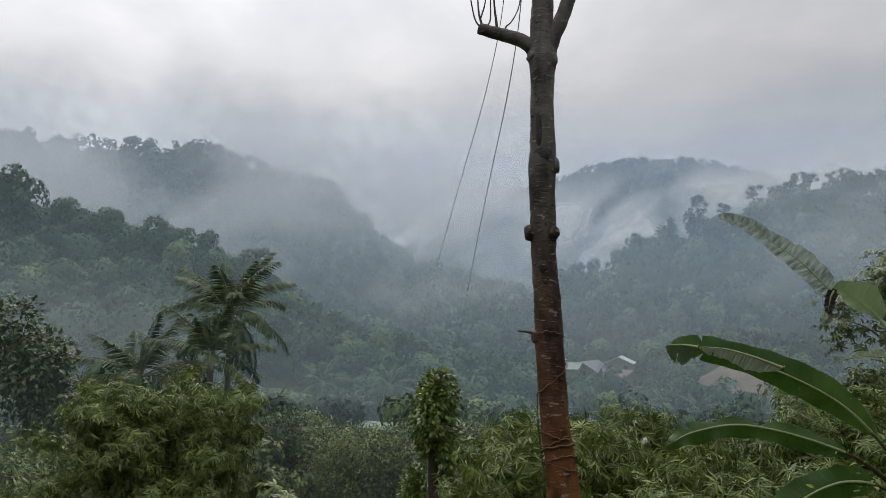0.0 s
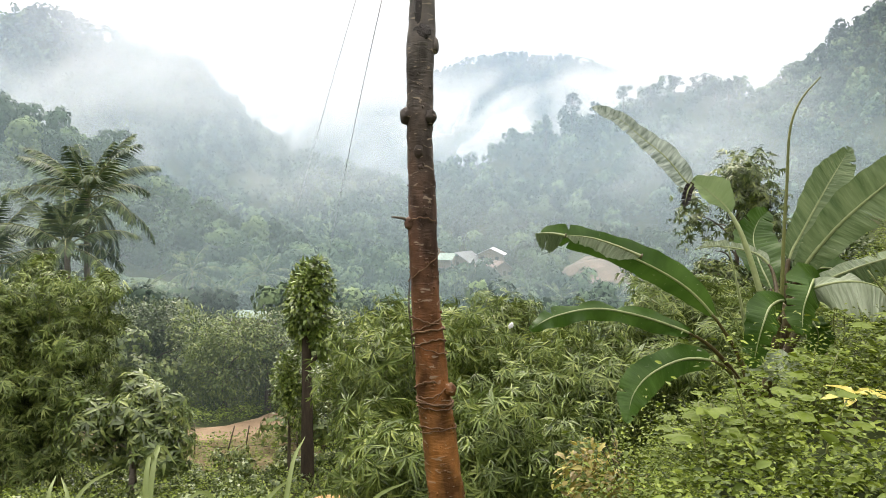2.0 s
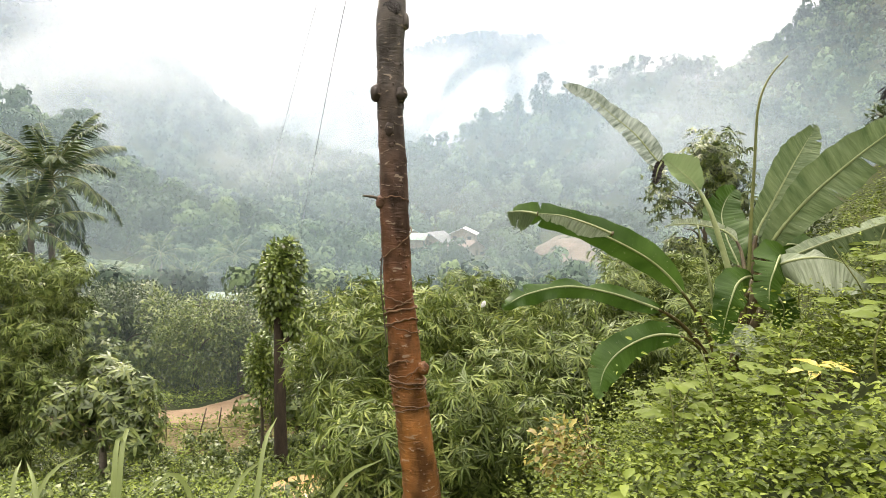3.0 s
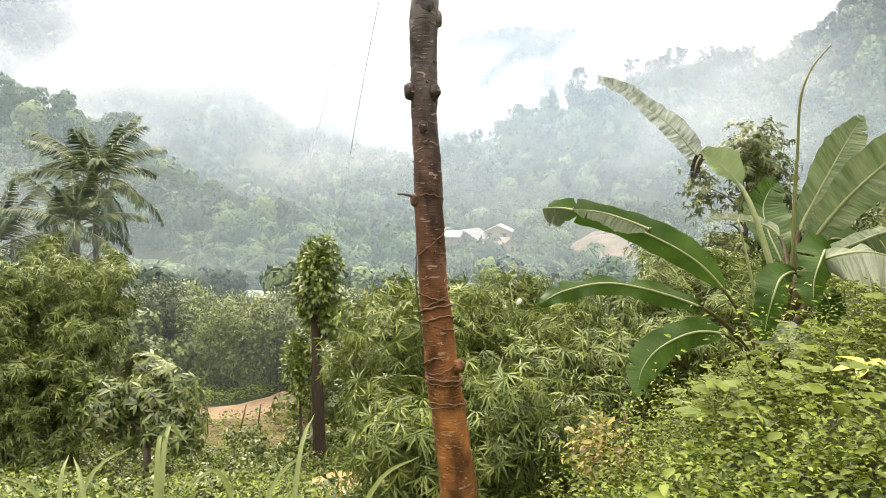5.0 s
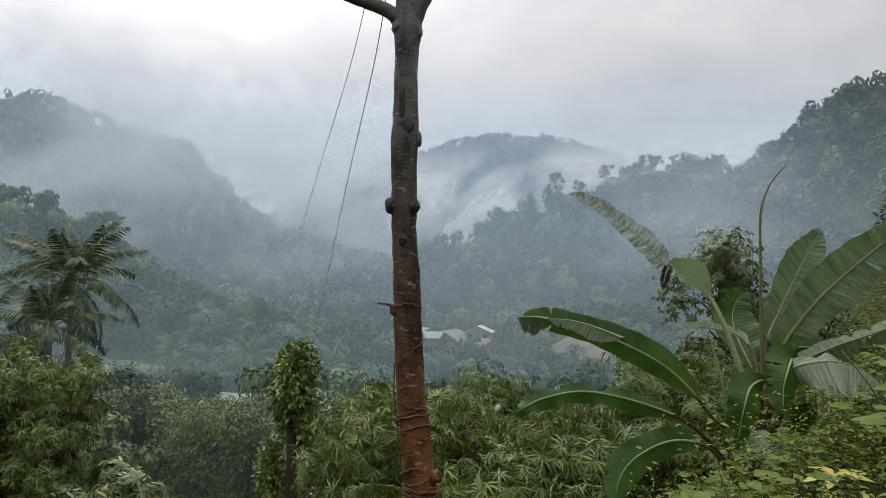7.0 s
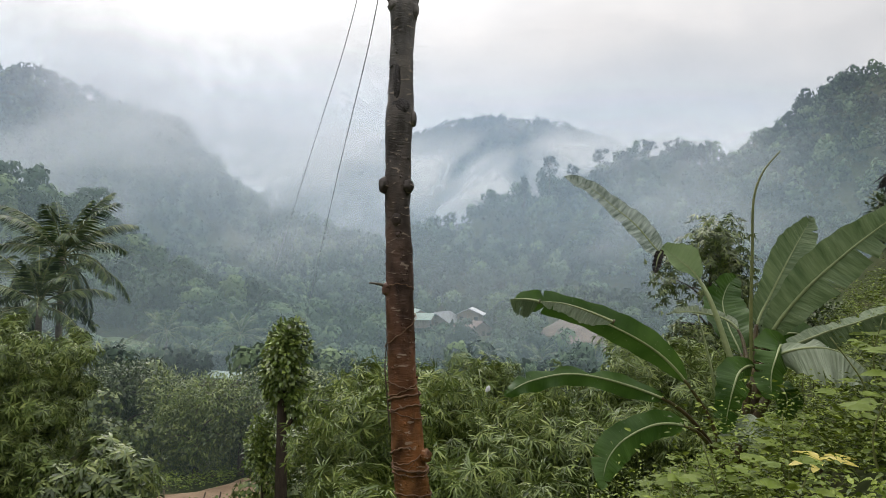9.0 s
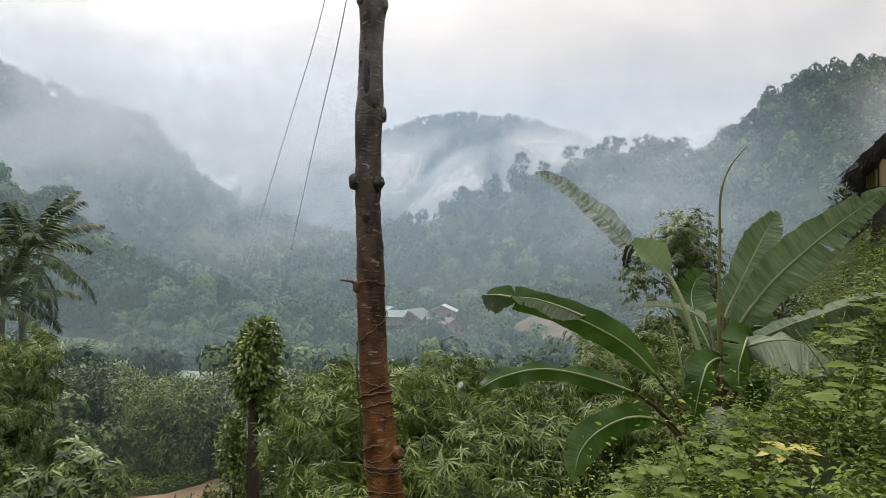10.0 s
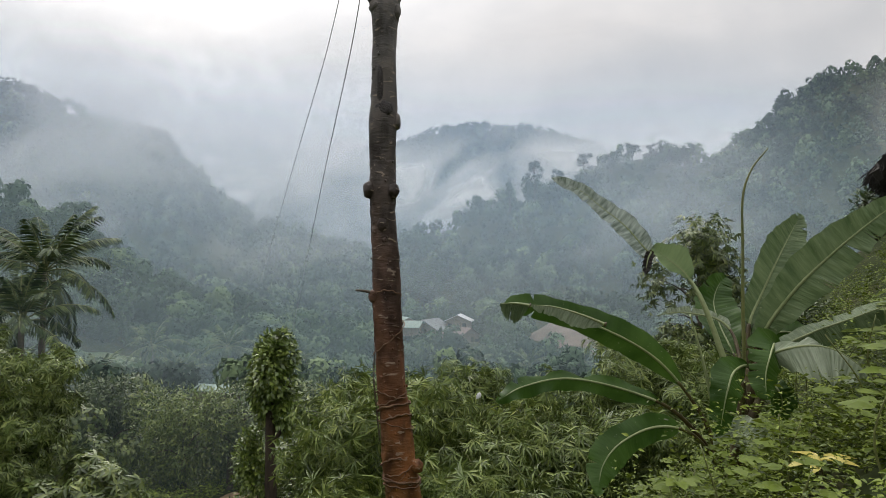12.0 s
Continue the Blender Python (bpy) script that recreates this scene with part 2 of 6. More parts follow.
def bark():
    """Smooth wet bark: grey above, red-brown below, with pale ring scars and specks."""
    m, n, l = material("ringed_bark")
    co = n.new("ShaderNodeNewGeometry")
    sep = n.new("ShaderNodeSeparateXYZ")
    l.new(co.outputs["Position"], sep.inputs[0])
    warp = n.new("ShaderNodeTexNoise")
    warp.inputs["Scale"].default_value, warp.inputs["Detail"].default_value = 2.6, 5
    l.new(co.outputs["Position"], warp.inputs["Vector"])
    # height with a ragged edge: 0 at the foot, 1 at the top
    hgt = n.new("ShaderNodeMapRange")
    hgt.inputs["From Min"].default_value, hgt.inputs["From Max"].default_value = -1.5, 3.7
    l.new(sep.outputs["Z"], hgt.inputs["Value"])
    add = n.new("ShaderNodeMath")
    add.operation = "MULTIPLY_ADD"
    add.inputs[1].default_value = 0.22
    l.new(warp.outputs[0], add.inputs[0])
    l.new(hgt.outputs[0], add.inputs[2])
    base = ramp(n, [(0.10, (0.070, 0.030, 0.014)), (0.22, (0.115, 0.050, 0.018)), (0.36, (0.195, 0.084, 0.024)), (0.54, (0.135, 0.055, 0.022)), (0.66, (0.078, 0.040, 0.026)),
                    (0.80, (0.058, 0.046, 0.040)), (1.0, (0.105, 0.098, 0.094))])
    l.new(add.outputs[0], base.inputs[0])
    # stains and moss
    st = n.new("ShaderNodeTexNoise")
    st.inputs["Scale"].default_value, st.inputs["Detail"].default_value = 9, 6
    sm = n.new("ShaderNodeMapping")
    sm.inputs["Scale"].default_value = (1, 1, 0.45)
    l.new(co.outputs["Position"], sm.inputs["Vector"])
    l.new(sm.outputs[0], st.inputs["Vector"])
    stain = ramp(n, [(0.34, (0.42, 0.4, 0.37)), (0.5, (0.95, 0.95, 0.95)), (0.7, (1.5, 1.4, 1.3))])
    l.new(st.outputs[0], stain.inputs[0])
    mul = n.new("ShaderNodeMix")
    mul.data_type, mul.blend_type = "RGBA", "MULTIPLY"
    mul.inputs[0].default_value = 1.0
    l.new(base.outputs[0], mul.inputs[6])
    l.new(stain.outputs[0], mul.inputs[7])
    # short pale scars that run across
    rm = n.new("ShaderNodeMapping")
    rm.inputs["Scale"].default_value = (12, 12, 36)
    l.new(co.outputs["Position"], rm.inputs["Vector"])
    ring = n.new("ShaderNodeTexNoise")
    ring.inputs["Scale"].default_value, ring.inputs["Detail"].default_value = 1.0, 4
    ring.inputs["Distortion"].default_value = 0.8
    l.new(rm.outputs[0], ring.inputs["Vector"])
    scar = ramp(n, [(0.62, (0, 0, 0)), (0.67, (1, 1, 1))])
    l.new(ring.outputs[0], scar.inputs[0])
    mix = n.new("ShaderNodeMix")
    mix.data_type = "RGBA"
    mix.inputs[7].default_value = (0.38, 0.30, 0.23, 1)
    soft = n.new("ShaderNodeMath")
    soft.operation = "MULTIPLY"
    soft.inputs[1].default_value = 0.5
    l.new(scar.outputs[0], soft.inputs[0])
    l.new(soft.outputs[0], mix.inputs[0])
    l.new(mul.outputs[2], mix.inputs[6])
    b = n.new("ShaderNodeBump")
    b.inputs["Strength"].default_value, b.inputs["Distance"].default_value = 0.75, 0.012
    hsum = n.new("ShaderNodeMath")
    l.new(ring.outputs[0], hsum.inputs[0])
    l.new(st.outputs[0], hsum.inputs[1])
    l.new(hsum.outputs[0], b.inputs["Height"])
    bsdf = n.new("ShaderNodeBsdfPrincipled")
    bsdf.inputs["Roughness"].default_value = 0.6
    bsdf.inputs["Specular IOR Level"].default_value = 0.25
    l.new(mix.outputs[2], bsdf.inputs["Base Color"])
    l.new(b.outputs[0], bsdf.inputs["Normal"])
    o = n.new("ShaderNodeOutputMaterial")
    l.new(bsdf.outputs[0], o.inputs["Surface"])
    return m


M_bark = bark()


def banana_leaf_material(name, dark, light, relief=0.03, ribbed=0.5):
    """Waxy banana leaf: fine ribs running out from the midrib (uv.x across, uv.y along), pale spots of wear."""
    m, n, l = material(name)
    uv = n.new("ShaderNodeUVMap")
    uv.uv_map = "leaf"
    sep = n.new("ShaderNodeSeparateXYZ")
    l.new(uv.outputs[0], sep.inputs[0])
    mp = n.new("ShaderNodeMapping")
    mp.inputs["Scale"].default_value = (0.8, 44, 1)
    mp.inputs["Rotation"].default_value = (0, 0, 0.0)
    l.new(uv.outputs[0], mp.inputs["Vector"])
    rib = n.new("ShaderNodeTexNoise")
    rib.inputs["Scale"].default_value, rib.inputs["Detail"].default_value = 1.0, 3
    l.new(mp.outputs[0], rib.inputs["Vector"])
    co = n.new("ShaderNodeTexCoord")
    blot = n.new("ShaderNodeTexNoise")
    blot.inputs["Scale"].default_value, blot.inputs["Detail"].default_value = 3.2, 5
    l.new(co.outputs["Object"], blot.inputs["Vector"])
    mix = n.new("ShaderNodeMix")
    mix.inputs[0].default_value = 1 - ribbed
    l.new(rib.outputs[0], mix.inputs[2])
    l.new(blot.outputs[0], mix.inputs[3])
    r = ramp(n, [(0.3, dark), (0.68, light)])
    l.new(mix.outputs[0], r.inputs[0])
    spot = n.new("ShaderNodeTexNoise")
    spot.inputs["Scale"].default_value, spot.inputs["Detail"].default_value = 38, 2
    l.new(co.outputs["Object"], spot.inputs["Vector"])
    sr = ramp(n, [(0.70, (0, 0, 0)), (0.75, (0.5, 0.5, 0.5))])
    l.new(spot.outputs[0], sr.inputs[0])
    worn = n.new("ShaderNodeMix")
    worn.data_type = "RGBA"
    worn.inputs[7].default_value = (0.30, 0.31, 0.20, 1)
    l.new(sr.outputs[0], worn.inputs[0])
    l.new(r.outputs[0], worn.inputs[6])
    b = n.new("ShaderNodeBump")
    b.inputs["Strength"].default_value, b.inputs["Distance"].default_value = 0.9, relief
    l.new(rib.outputs[0], b.inputs["Height"])
    bsdf = n.new("ShaderNodeBsdfPrincipled")
    bsdf.inputs["Roughness"].default_value = 0.42
    bsdf.inputs["Specular IOR Level"].default_value = 0.24
    l.new(worn.outputs[2], bsdf.inputs["Base Color"])
    l.new(b.outputs[0], bsdf.inputs["Normal"])
    tr = n.new("ShaderNodeBsdfTranslucent")
    l.new(worn.outputs[2], tr.inputs["Color"])
    ms = n.new("ShaderNodeMixShader")
    ms.inputs[0].default_value = 0.3
    l.new(bsdf.outputs[0], ms.inputs[1])
    l.new(tr.outputs[0], ms.inputs[2])
    o = n.new("ShaderNodeOutputMaterial")
    l.new(ms.outputs[0], o.inputs["Surface"])
    return m


M_banana = banana_leaf_material("banana_leaf", (0.022, 0.058, 0.008), (0.066, 0.13, 0.022), relief=0.005, ribbed=0.25)
# paler, greyer stops: the sky's sheen on these blades is put into their colour
M_banana_mid = banana_leaf_material("banana_leaf_sheen_tint", (0.05, 0.092, 0.034), (0.17, 0.225, 0.11), ribbed=0.6)
M_banana_pale = banana_leaf_material("banana_leaf_pale", (0.15, 0.2, 0.11), (0.4, 0.45, 0.34))
# gloss mirroring the overcast sky is painted in as silvery colour
M_banana_silver = banana_leaf_material("banana_leaf_sky_gloss", (0.06, 0.095, 0.065), (0.50, 0.57, 0.52), relief=0.02, ribbed=0.8)
M_banana_fresh = banana_leaf_material("banana_leaf_fresh", (0.13, 0.20, 0.08), (0.26, 0.34, 0.17), relief=0.006, ribbed=0.3)
M_midrib = surface("banana_midrib", [(0.3, (0.16, 0.20, 0.08)), (0.7, (0.30, 0.34, 0.17))], scale=4, rough=0.45, bump=0.1)


def mist(name, haze, cloud, scale, lo, hi, haze_z, cloud_z, warp=0.5, lean=(0, 0, 0), flat=1.7, ends=0.3, tint=(0.64, 0.745, 0.85), layers=1):
    """Thin drifting cloud. haze: an even bluish veil; cloud: white patches in it. Both fade in and out with height: (z0, z1, z2, z3)."""
    m, n, l = material(name)

    def band(value, a, b, v0, v1):
        node = n.new("ShaderNodeMapRange")
        node.interpolation_type = "SMOOTHSTEP"
        for key, v in (("From Min", a), ("From Max", b), ("To Min", v0), ("To Max", v1)):
            node.inputs[key].default_value = v
        l.new(value, node.inputs["Value"])
        return node.outputs[0]

    def calc(kind, *values):
        node = n.new("ShaderNodeMath")
        node.operation = kind
        for i, v in enumerate(values):
            if isinstance(v, (int, float)):
                node.inputs[i].default_value = v
            else:
                l.new(v, node.inputs[i])
        return node.outputs[0]

    co = n.new("ShaderNodeTexCoord")
    mp = n.new("ShaderNodeMapping")
    mp.inputs["Rotation"].default_value = lean
    l.new(co.outputs["Object"], mp.inputs["Vector"])
    drawn = n.new("ShaderNodeMapping")
    drawn.inputs["Scale"].default_value = (1, 0.6, flat)
    l.new(mp.outputs[0], drawn.inputs["Vector"])
    tex = n.new("ShaderNodeTexNoise")
    tex.inputs["Scale"].default_value, tex.inputs["Detail"].default_value = scale, 6
    tex.inputs["Roughness"].default_value, tex.inputs["Distortion"].default_value = 0.52, warp
    l.new(drawn.outputs[0], tex.inputs["Vector"])
    sep = n.new("ShaderNodeSeparateXYZ")
    l.new(co.outputs["Object"], sep.inputs[0])
    z = sep.outputs["Z"]
    uv = n.new("ShaderNodeUVMap")
    uv.uv_map = "sheet"
    us = n.new("ShaderNodeSeparateXYZ")
    l.new(uv.outputs[0], us.inputs[0])
    edge = calc("MULTIPLY", band(us.outputs[0], 0.0, ends, 0, 1), band(us.outputs[0], 1 - ends, 1.0, 1, 0))
    patch = calc("MULTIPLY", band(tex.outputs[0], lo, hi, 0, cloud), calc("MULTIPLY", band(z, cloud_z[0], cloud_z[1], 0, 1), band(z, cloud_z[2], cloud_z[3], 1, 0)))
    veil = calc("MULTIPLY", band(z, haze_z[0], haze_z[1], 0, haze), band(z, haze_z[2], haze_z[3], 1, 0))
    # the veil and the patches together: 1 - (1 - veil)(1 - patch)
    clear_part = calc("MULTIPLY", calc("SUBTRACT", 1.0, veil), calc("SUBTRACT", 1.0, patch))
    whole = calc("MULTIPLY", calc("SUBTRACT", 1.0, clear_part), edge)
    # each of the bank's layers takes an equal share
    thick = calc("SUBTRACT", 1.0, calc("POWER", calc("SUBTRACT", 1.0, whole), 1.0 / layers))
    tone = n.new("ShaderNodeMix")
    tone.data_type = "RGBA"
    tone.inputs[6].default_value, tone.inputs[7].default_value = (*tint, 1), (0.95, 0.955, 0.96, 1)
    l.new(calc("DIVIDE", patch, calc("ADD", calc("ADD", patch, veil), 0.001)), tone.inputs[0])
    dif, trl = n.new("ShaderNodeBsdfDiffuse"), n.new("ShaderNodeBsdfTranslucent")
    l.new(tone.outputs[2], dif.inputs["Color"])
    l.new(tone.outputs[2], trl.inputs["Color"])
    both = n.new("ShaderNodeMixShader")
    both.inputs[0].default_value = 0.4
    l.new(dif.outputs[0], both.inputs[1])
    l.new(trl.outputs[0], both.inputs[2])
    clear = n.new("ShaderNodeBsdfTransparent")
    ms = n.new("ShaderNodeMixShader")
    l.new(thick, ms.inputs[0])
    l.new(clear.outputs[0], ms.inputs[1])
    l.new(both.outputs[0], ms.inputs[2])
    o = n.new("ShaderNodeOutputMaterial")
    l.new(ms.outputs[0], o.inputs["Surface"])
    return m


# ------------------------------------------------------------------ building helpers
def mesh_from(name, verts, faces, mat, smooth=True):
    """A mesh from arrays; faces all of one size."""
    verts, faces = np.asarray(verts, np.float32), np.asarray(faces, np.int32)
    me = bpy.data.meshes.new(name)
    k = faces.shape[1]
    me.vertices.add(len(verts))
    me.vertices.foreach_set("co", verts.ravel())
    me.loops.add(faces.size)
    me.loops.foreach_set("vertex_index", faces.ravel())
    me.polygons.add(len(faces))
    me.polygons.foreach_set("loop_start", np.arange(0, faces.size, k, dtype=np.int32))
    me.polygons.foreach_set("use_smooth", np.full(len(faces), smooth))
    me.update(calc_edges=True)
    me.materials.append(mat)
    return me


def thing(name, label, category, at=(0, 0, 0), group="", kind=""):
    ob = new(name)
    ob.empty_display_size = 0.2
    ob.location = at
    return tagged(ob, label, category, group, kind)


def part(name, me, parent, label="", at=None):
    ob = new(name, me)
    ob.parent = parent
    if at is not None:
        ob.location = at
    if label:
        ob["label"] = label
    return ob


def unit(v):
    return v / np.maximum(np.linalg.norm(v, axis=-1, keepdims=True), 1e-9)


def tube(path, radii, sides=10, rough=0.0, seed=0, caps=True):
    """Verts and quads of a tapered tube along a path, a little uneven."""
    path = np.asarray(path, float)
    radii = np.broadcast_to(np.asarray(radii, float), (len(path),))
    rng = np.random.default_rng(seed)
    tang = unit(np.gradient(path, axis=0))
    ref = np.array([0.0, 1.0, 0.0]) if abs(tang[0][1]) < 0.8 else np.array([1.0, 0.0, 0.0])
    a = unit(np.cross(tang, ref))
    b = np.cross(tang, a)
    ang = np.linspace(0, 2 * np.pi, sides, endpoint=False)
    r = radii[:, None] * (1 + rough * rng.normal(size=(len(path), sides)))
    v = path[:, None] + r[..., None] * (np.cos(ang)[None, :, None] * a[:, None] + np.sin(ang)[None, :, None] * b[:, None])
    v = v.reshape(-1, 3)
    f = []
    for i in range(len(path) - 1):
        for j in range(sides):
            k = (j + 1) % sides
            f.append((i * sides + j, i * sides + k, (i + 1) * sides + k, (i + 1) * sides + j))
    if caps:
        v = np.vstack([v, path[0], path[-1]])
        e = len(path) - 1
        for j in range(sides):
            k = (j + 1) % sides
            f.append((len(v) - 2, k, j, j))
            f.append((len(v) - 1, e * sides + j, e * sides + k, e * sides + k))
    return v, np.array(f)


def spline(points, n):
    """n points on a smooth curve through the given ones."""
    p = np.asarray(points, float)
    p = np.vstack([2 * p[0] - p[1], p, 2 * p[-1] - p[-2]])
    res = []
    for s in np.linspace(0, len(p) - 3 - 1e-6, n):
        i, t = int(s), s - int(s)
        a, b, c, d = p[i:i + 4]
        res.append(0.5 * (2 * b + (c - a) * t + (2 * a - 5 * b + 4 * c - d) * t ** 2 + (3 * b - a - 3 * c + d) * t ** 3))
    return np.array(res)


def join(pieces):
    vs, fs, k = [], [], 0
    for v, f in pieces:
        vs.append(v)
        fs.append(np.asarray(f) + k)
        k += len(v)
    return np.vstack(vs), np.vstack(fs)


# leaf shapes: x across, y along, z up; triangles
def lance(bend=0.12, fold=0.12):
    v = [(0, 0, 0), (-0.5, 0.3, fold), (0.5, 0.3, fold), (0, 0.34, 0.02), (-0.36, 0.65, fold * 0.6 - bend * 0.5), (0.36, 0.65, fold * 0.6 - bend * 0.5), (0, 0.68, -bend * 0.5), (0, 1, -bend)]
    f = [(0, 3, 1), (0, 2, 3), (1, 3, 4), (3, 6, 4), (3, 2, 5), (3, 5, 6), (4, 6, 7), (6, 5, 7)]
    return np.array(v, float), np.array(f)


def oval(bend=0.2, fold=0.15):
    v = [(0, 0, 0), (-0.42, 0.22, fold), (0.42, 0.22, fold), (-0.5, 0.5, fold - bend * 0.3), (0.5, 0.5, fold - bend * 0.3), (0, 0.5, 0.02 - bend * 0.2), (-0.3, 0.78, fold * 0.5 - bend * 0.7), (0.3, 0.78, fold * 0.5 - bend * 0.7), (0, 1, -bend)]
    f = [(0, 5, 1), (1, 5, 3), (0, 2, 5), (2, 4, 5), (3, 5, 6), (5, 8, 6), (5, 4, 7), (5, 7, 8)]
    return np.array(v, float), np.array(f)


def blade(bend=0.12, fold=0.12):
    v = [(0, 0, 0), (-0.5, 0.36, fold), (0.5, 0.36, fold), (0, 0.4, 0.0), (0, 1, -bend)]
    return np.array(v, float), np.array([(0, 3, 1), (0, 2, 3), (1, 3, 4), (3, 2, 4)])


def scatter(shape, pos, axis, normal, length, width):
    """Many copies of one leaf shape as one set of verts and faces."""
    sv, sf = shape
    y = unit(axis)
    z = unit(normal - (normal * y).sum(1, keepdims=True) * y)
    x = np.cross(y, z)
    length, width = np.broadcast_to(length, len(pos))[:, None, None], np.broadcast_to(width, len(pos))[:, None, None]
    v = pos[:, None] + sv[None, :, 0:1] * width * x[:, None] + sv[None, :, 1:2] * length * y[:, None] + sv[None, :, 2:3] * length * 0.6 * z[:, None]
    f = sf[None] + (np.arange(len(pos)) * len(sv))[:, None, None]
    return v.reshape(-1, 3), f.reshape(-1, sf.shape[1])


# ------------------------------------------------------------------ the lie of the land
def curve_of(table):
    a, v = np.array([p[0] for p in table]), np.array([p[1] for p in table])
    return lambda x: np.interp(x, a, v)


# each ridge: distance, foot, half-width behind, and its skyline (bearing in degrees, height over distance)
RIDGES = (
    (150, 80, 40, curve_of([(-60, 0.092), (-41, 0.082), (-37, 0.074), (-33, 0.050), (-29.5, 0.026), (-25, -0.035), (-19, -0.070), (-12, -0.110)])),
    (380, 228, 70, curve_of([(-60, 0.20), (-38, 0.222), (-34, 0.236), (-29.7, 0.222), (-27, 0.204), (-22.5, 0.184), (-20.5, 0.144), (-19, 0.109), (-16.6, 0.080), (-13, 0.060), (-8.7, 0.044), (-4, 0.024), (0, -0.030), (6, -0.080)])),
    (760, 420, 200, curve_of([(-40, 0.204), (-17, 0.094), (-12.8, 0.134), (-8.4, 0.174), (-4.3, 0.196), (-2, 0.209), (1.65, 0.221), (5.3, 0.215), (8, 0.205), (11.6, 0.182), (13, 0.164), (16.3, 0.134), (25, 0.104), (40, 0.104)])),
    (300, 214, 50, curve_of([(-9, -0.050), (-4.3, 0.049), (-1, 0.067), (2.1, 0.091), (5.3, 0.119), (8, 0.131), (12, 0.153), (15.5, 0.165), (18.4, 0.159), (22, 0.159), (40, 0.159)])),
    (430, 226, 90, curve_of([(5, -0.050), (10, 0.038), (16, 0.088), (18.4, 0.118), (20.5, 0.143), (21.5, 0.178), (23.5, 0.193), (24.8, 0.219), (27.7, 0.247), (32, 0.249), (45, 0.252)])),
)
VALLEY = curve_of([(0, 0), (2.5, -0.55), (5, -1.3), (9, -2.75), (14, -4.6), (17, -5.1), (22, -5.6), (40, -7.2), (60, -10.5), (100, -15.5), (150, -17.5), (185, -16), (215, -16), (400, -17), (900, -20), (3000, 60)])


def land(x, y, rough=True):
    """Height of the ground at x, y (arrays)."""
    x, y = np.asarray(x, float), np.asarray(y, float)
    r = np.hypot(x, y)
    az = np.degrees(np.arctan2(x, y))
    d = np.where(y > 0, np.maximum(y, r * 0.6), r * 0.3)
    z = VALLEY(d)
    # the slope on the right that climbs to the hut
    side = np.clip(x - 0.2, 0, None)
    fade = np.clip(1 - (r - 19) / 26, 0, 1)
    z = z + np.minimum(0.62 * side + 0.018 * side ** 2, 7.4 + 0.15 * side) * fade
    # the foot of the right-hand hills runs out into a bare spur
    z = z + 8.0 * np.exp(-((x - 29) / 12) ** 2 - ((y - 196) / 22) ** 2)
    hills = np.full_like(z, -1e3)
    for dist, foot, back, skyline in RIDGES:
        top = skyline(az) * dist + 1.6 - VALLEY(dist)
        up = np.clip((r - foot) / (dist - foot), 0, 1)
        s = np.where(r < dist, up ** 1.15, np.exp(-((r - dist) / back) ** 2))
        hills = np.maximum(hills, z + np.maximum(top, 0) * s)
    z = np.maximum(z, hills)
    if rough:
        amp = np.clip((r - 40) / 200, 0, 1) * 2.5 + 0.06
        z = z + amp * (np.sin(x * 0.09 + 1.3 * np.sin(y * 0.05)) * np.cos(y * 0.08 + x * 0.03) + 0.4 * np.sin(x * 0.23 + y * 0.19))
        near = np.exp(-r / 30) * 0.05
        z = z + near * (np.sin(x * 2.1 + y) + np.cos(y * 1.7 - x * 0.6))
    return z


def land1(x, y):
    return float(land(np.array([x]), np.array([y]))[0])


def make_ground():
    az = np.radians(np.concatenate([np.arange(-50, 46, 0.6), np.arange(46, 310, 4.0)]))
    rad = np.geomspace(0.4, 3200, 190)
    A, R = np.meshgrid(az, rad)
    X, Y = R * np.sin(A), R * np.cos(A)
    v = np.stack([X, Y, land(X, Y)], -1).reshape(-1, 3)
    n, f = len(az), []
    for i in range(len(rad) - 1):
        j = np.arange(n)
        k = (j + 1) % n
        f.append(np.stack([i * n + j, (i + 1) * n + j, (i + 1) * n + k, i * n + k], 1))
    v = np.vstack([v, [(0, 0, land1(0, 0))]])
    f = np.vstack(f)
    cap = np.array([(len(v) - 1, j, (j + 1) % n, (j + 1) % n) for j in range(n)])
    g = new("ground", mesh_from("ground", v, np.vstack([f, cap]), M_ground))
    tagged(g, "damp green-brown valley floor, darkened for shade, rising into steep wooded hills", "ground", kind="structure")


make_ground()


def draped(name, outline, mat, lift, label, category, step=0.5, kind="structure"):
    """A patch laid over the ground inside a smooth closed outline, with an uneven rim."""
    p = np.asarray(outline, float)
    c = p.mean(0)
    ring = spline(np.vstack([p, p[:2]]), 90)[:80]
    rows, v, f = 9, [], []
    for i in range(rows + 1):
        s = i / rows
        q = c + (ring[:, :2] - c) * s
        if i == rows:
            q = q + 0.05 * step * np.random.default_rng(3).normal(size=q.shape)
        v.append(np.column_stack([q, land(q[:, 0], q[:, 1]) + lift - (0.15 * step if i == rows else 0)]))
    n = 80
    for i in range(rows):
        for j in range(n):
            k = (j + 1) % n
            f.append((i * n + j, (i + 1) * n + j, (i + 1) * n + k, i * n + k))
    ob = new(name, mesh_from(name, np.vstack(v), np.array(f), mat))
    return tagged(ob, label, category, kind=kind)


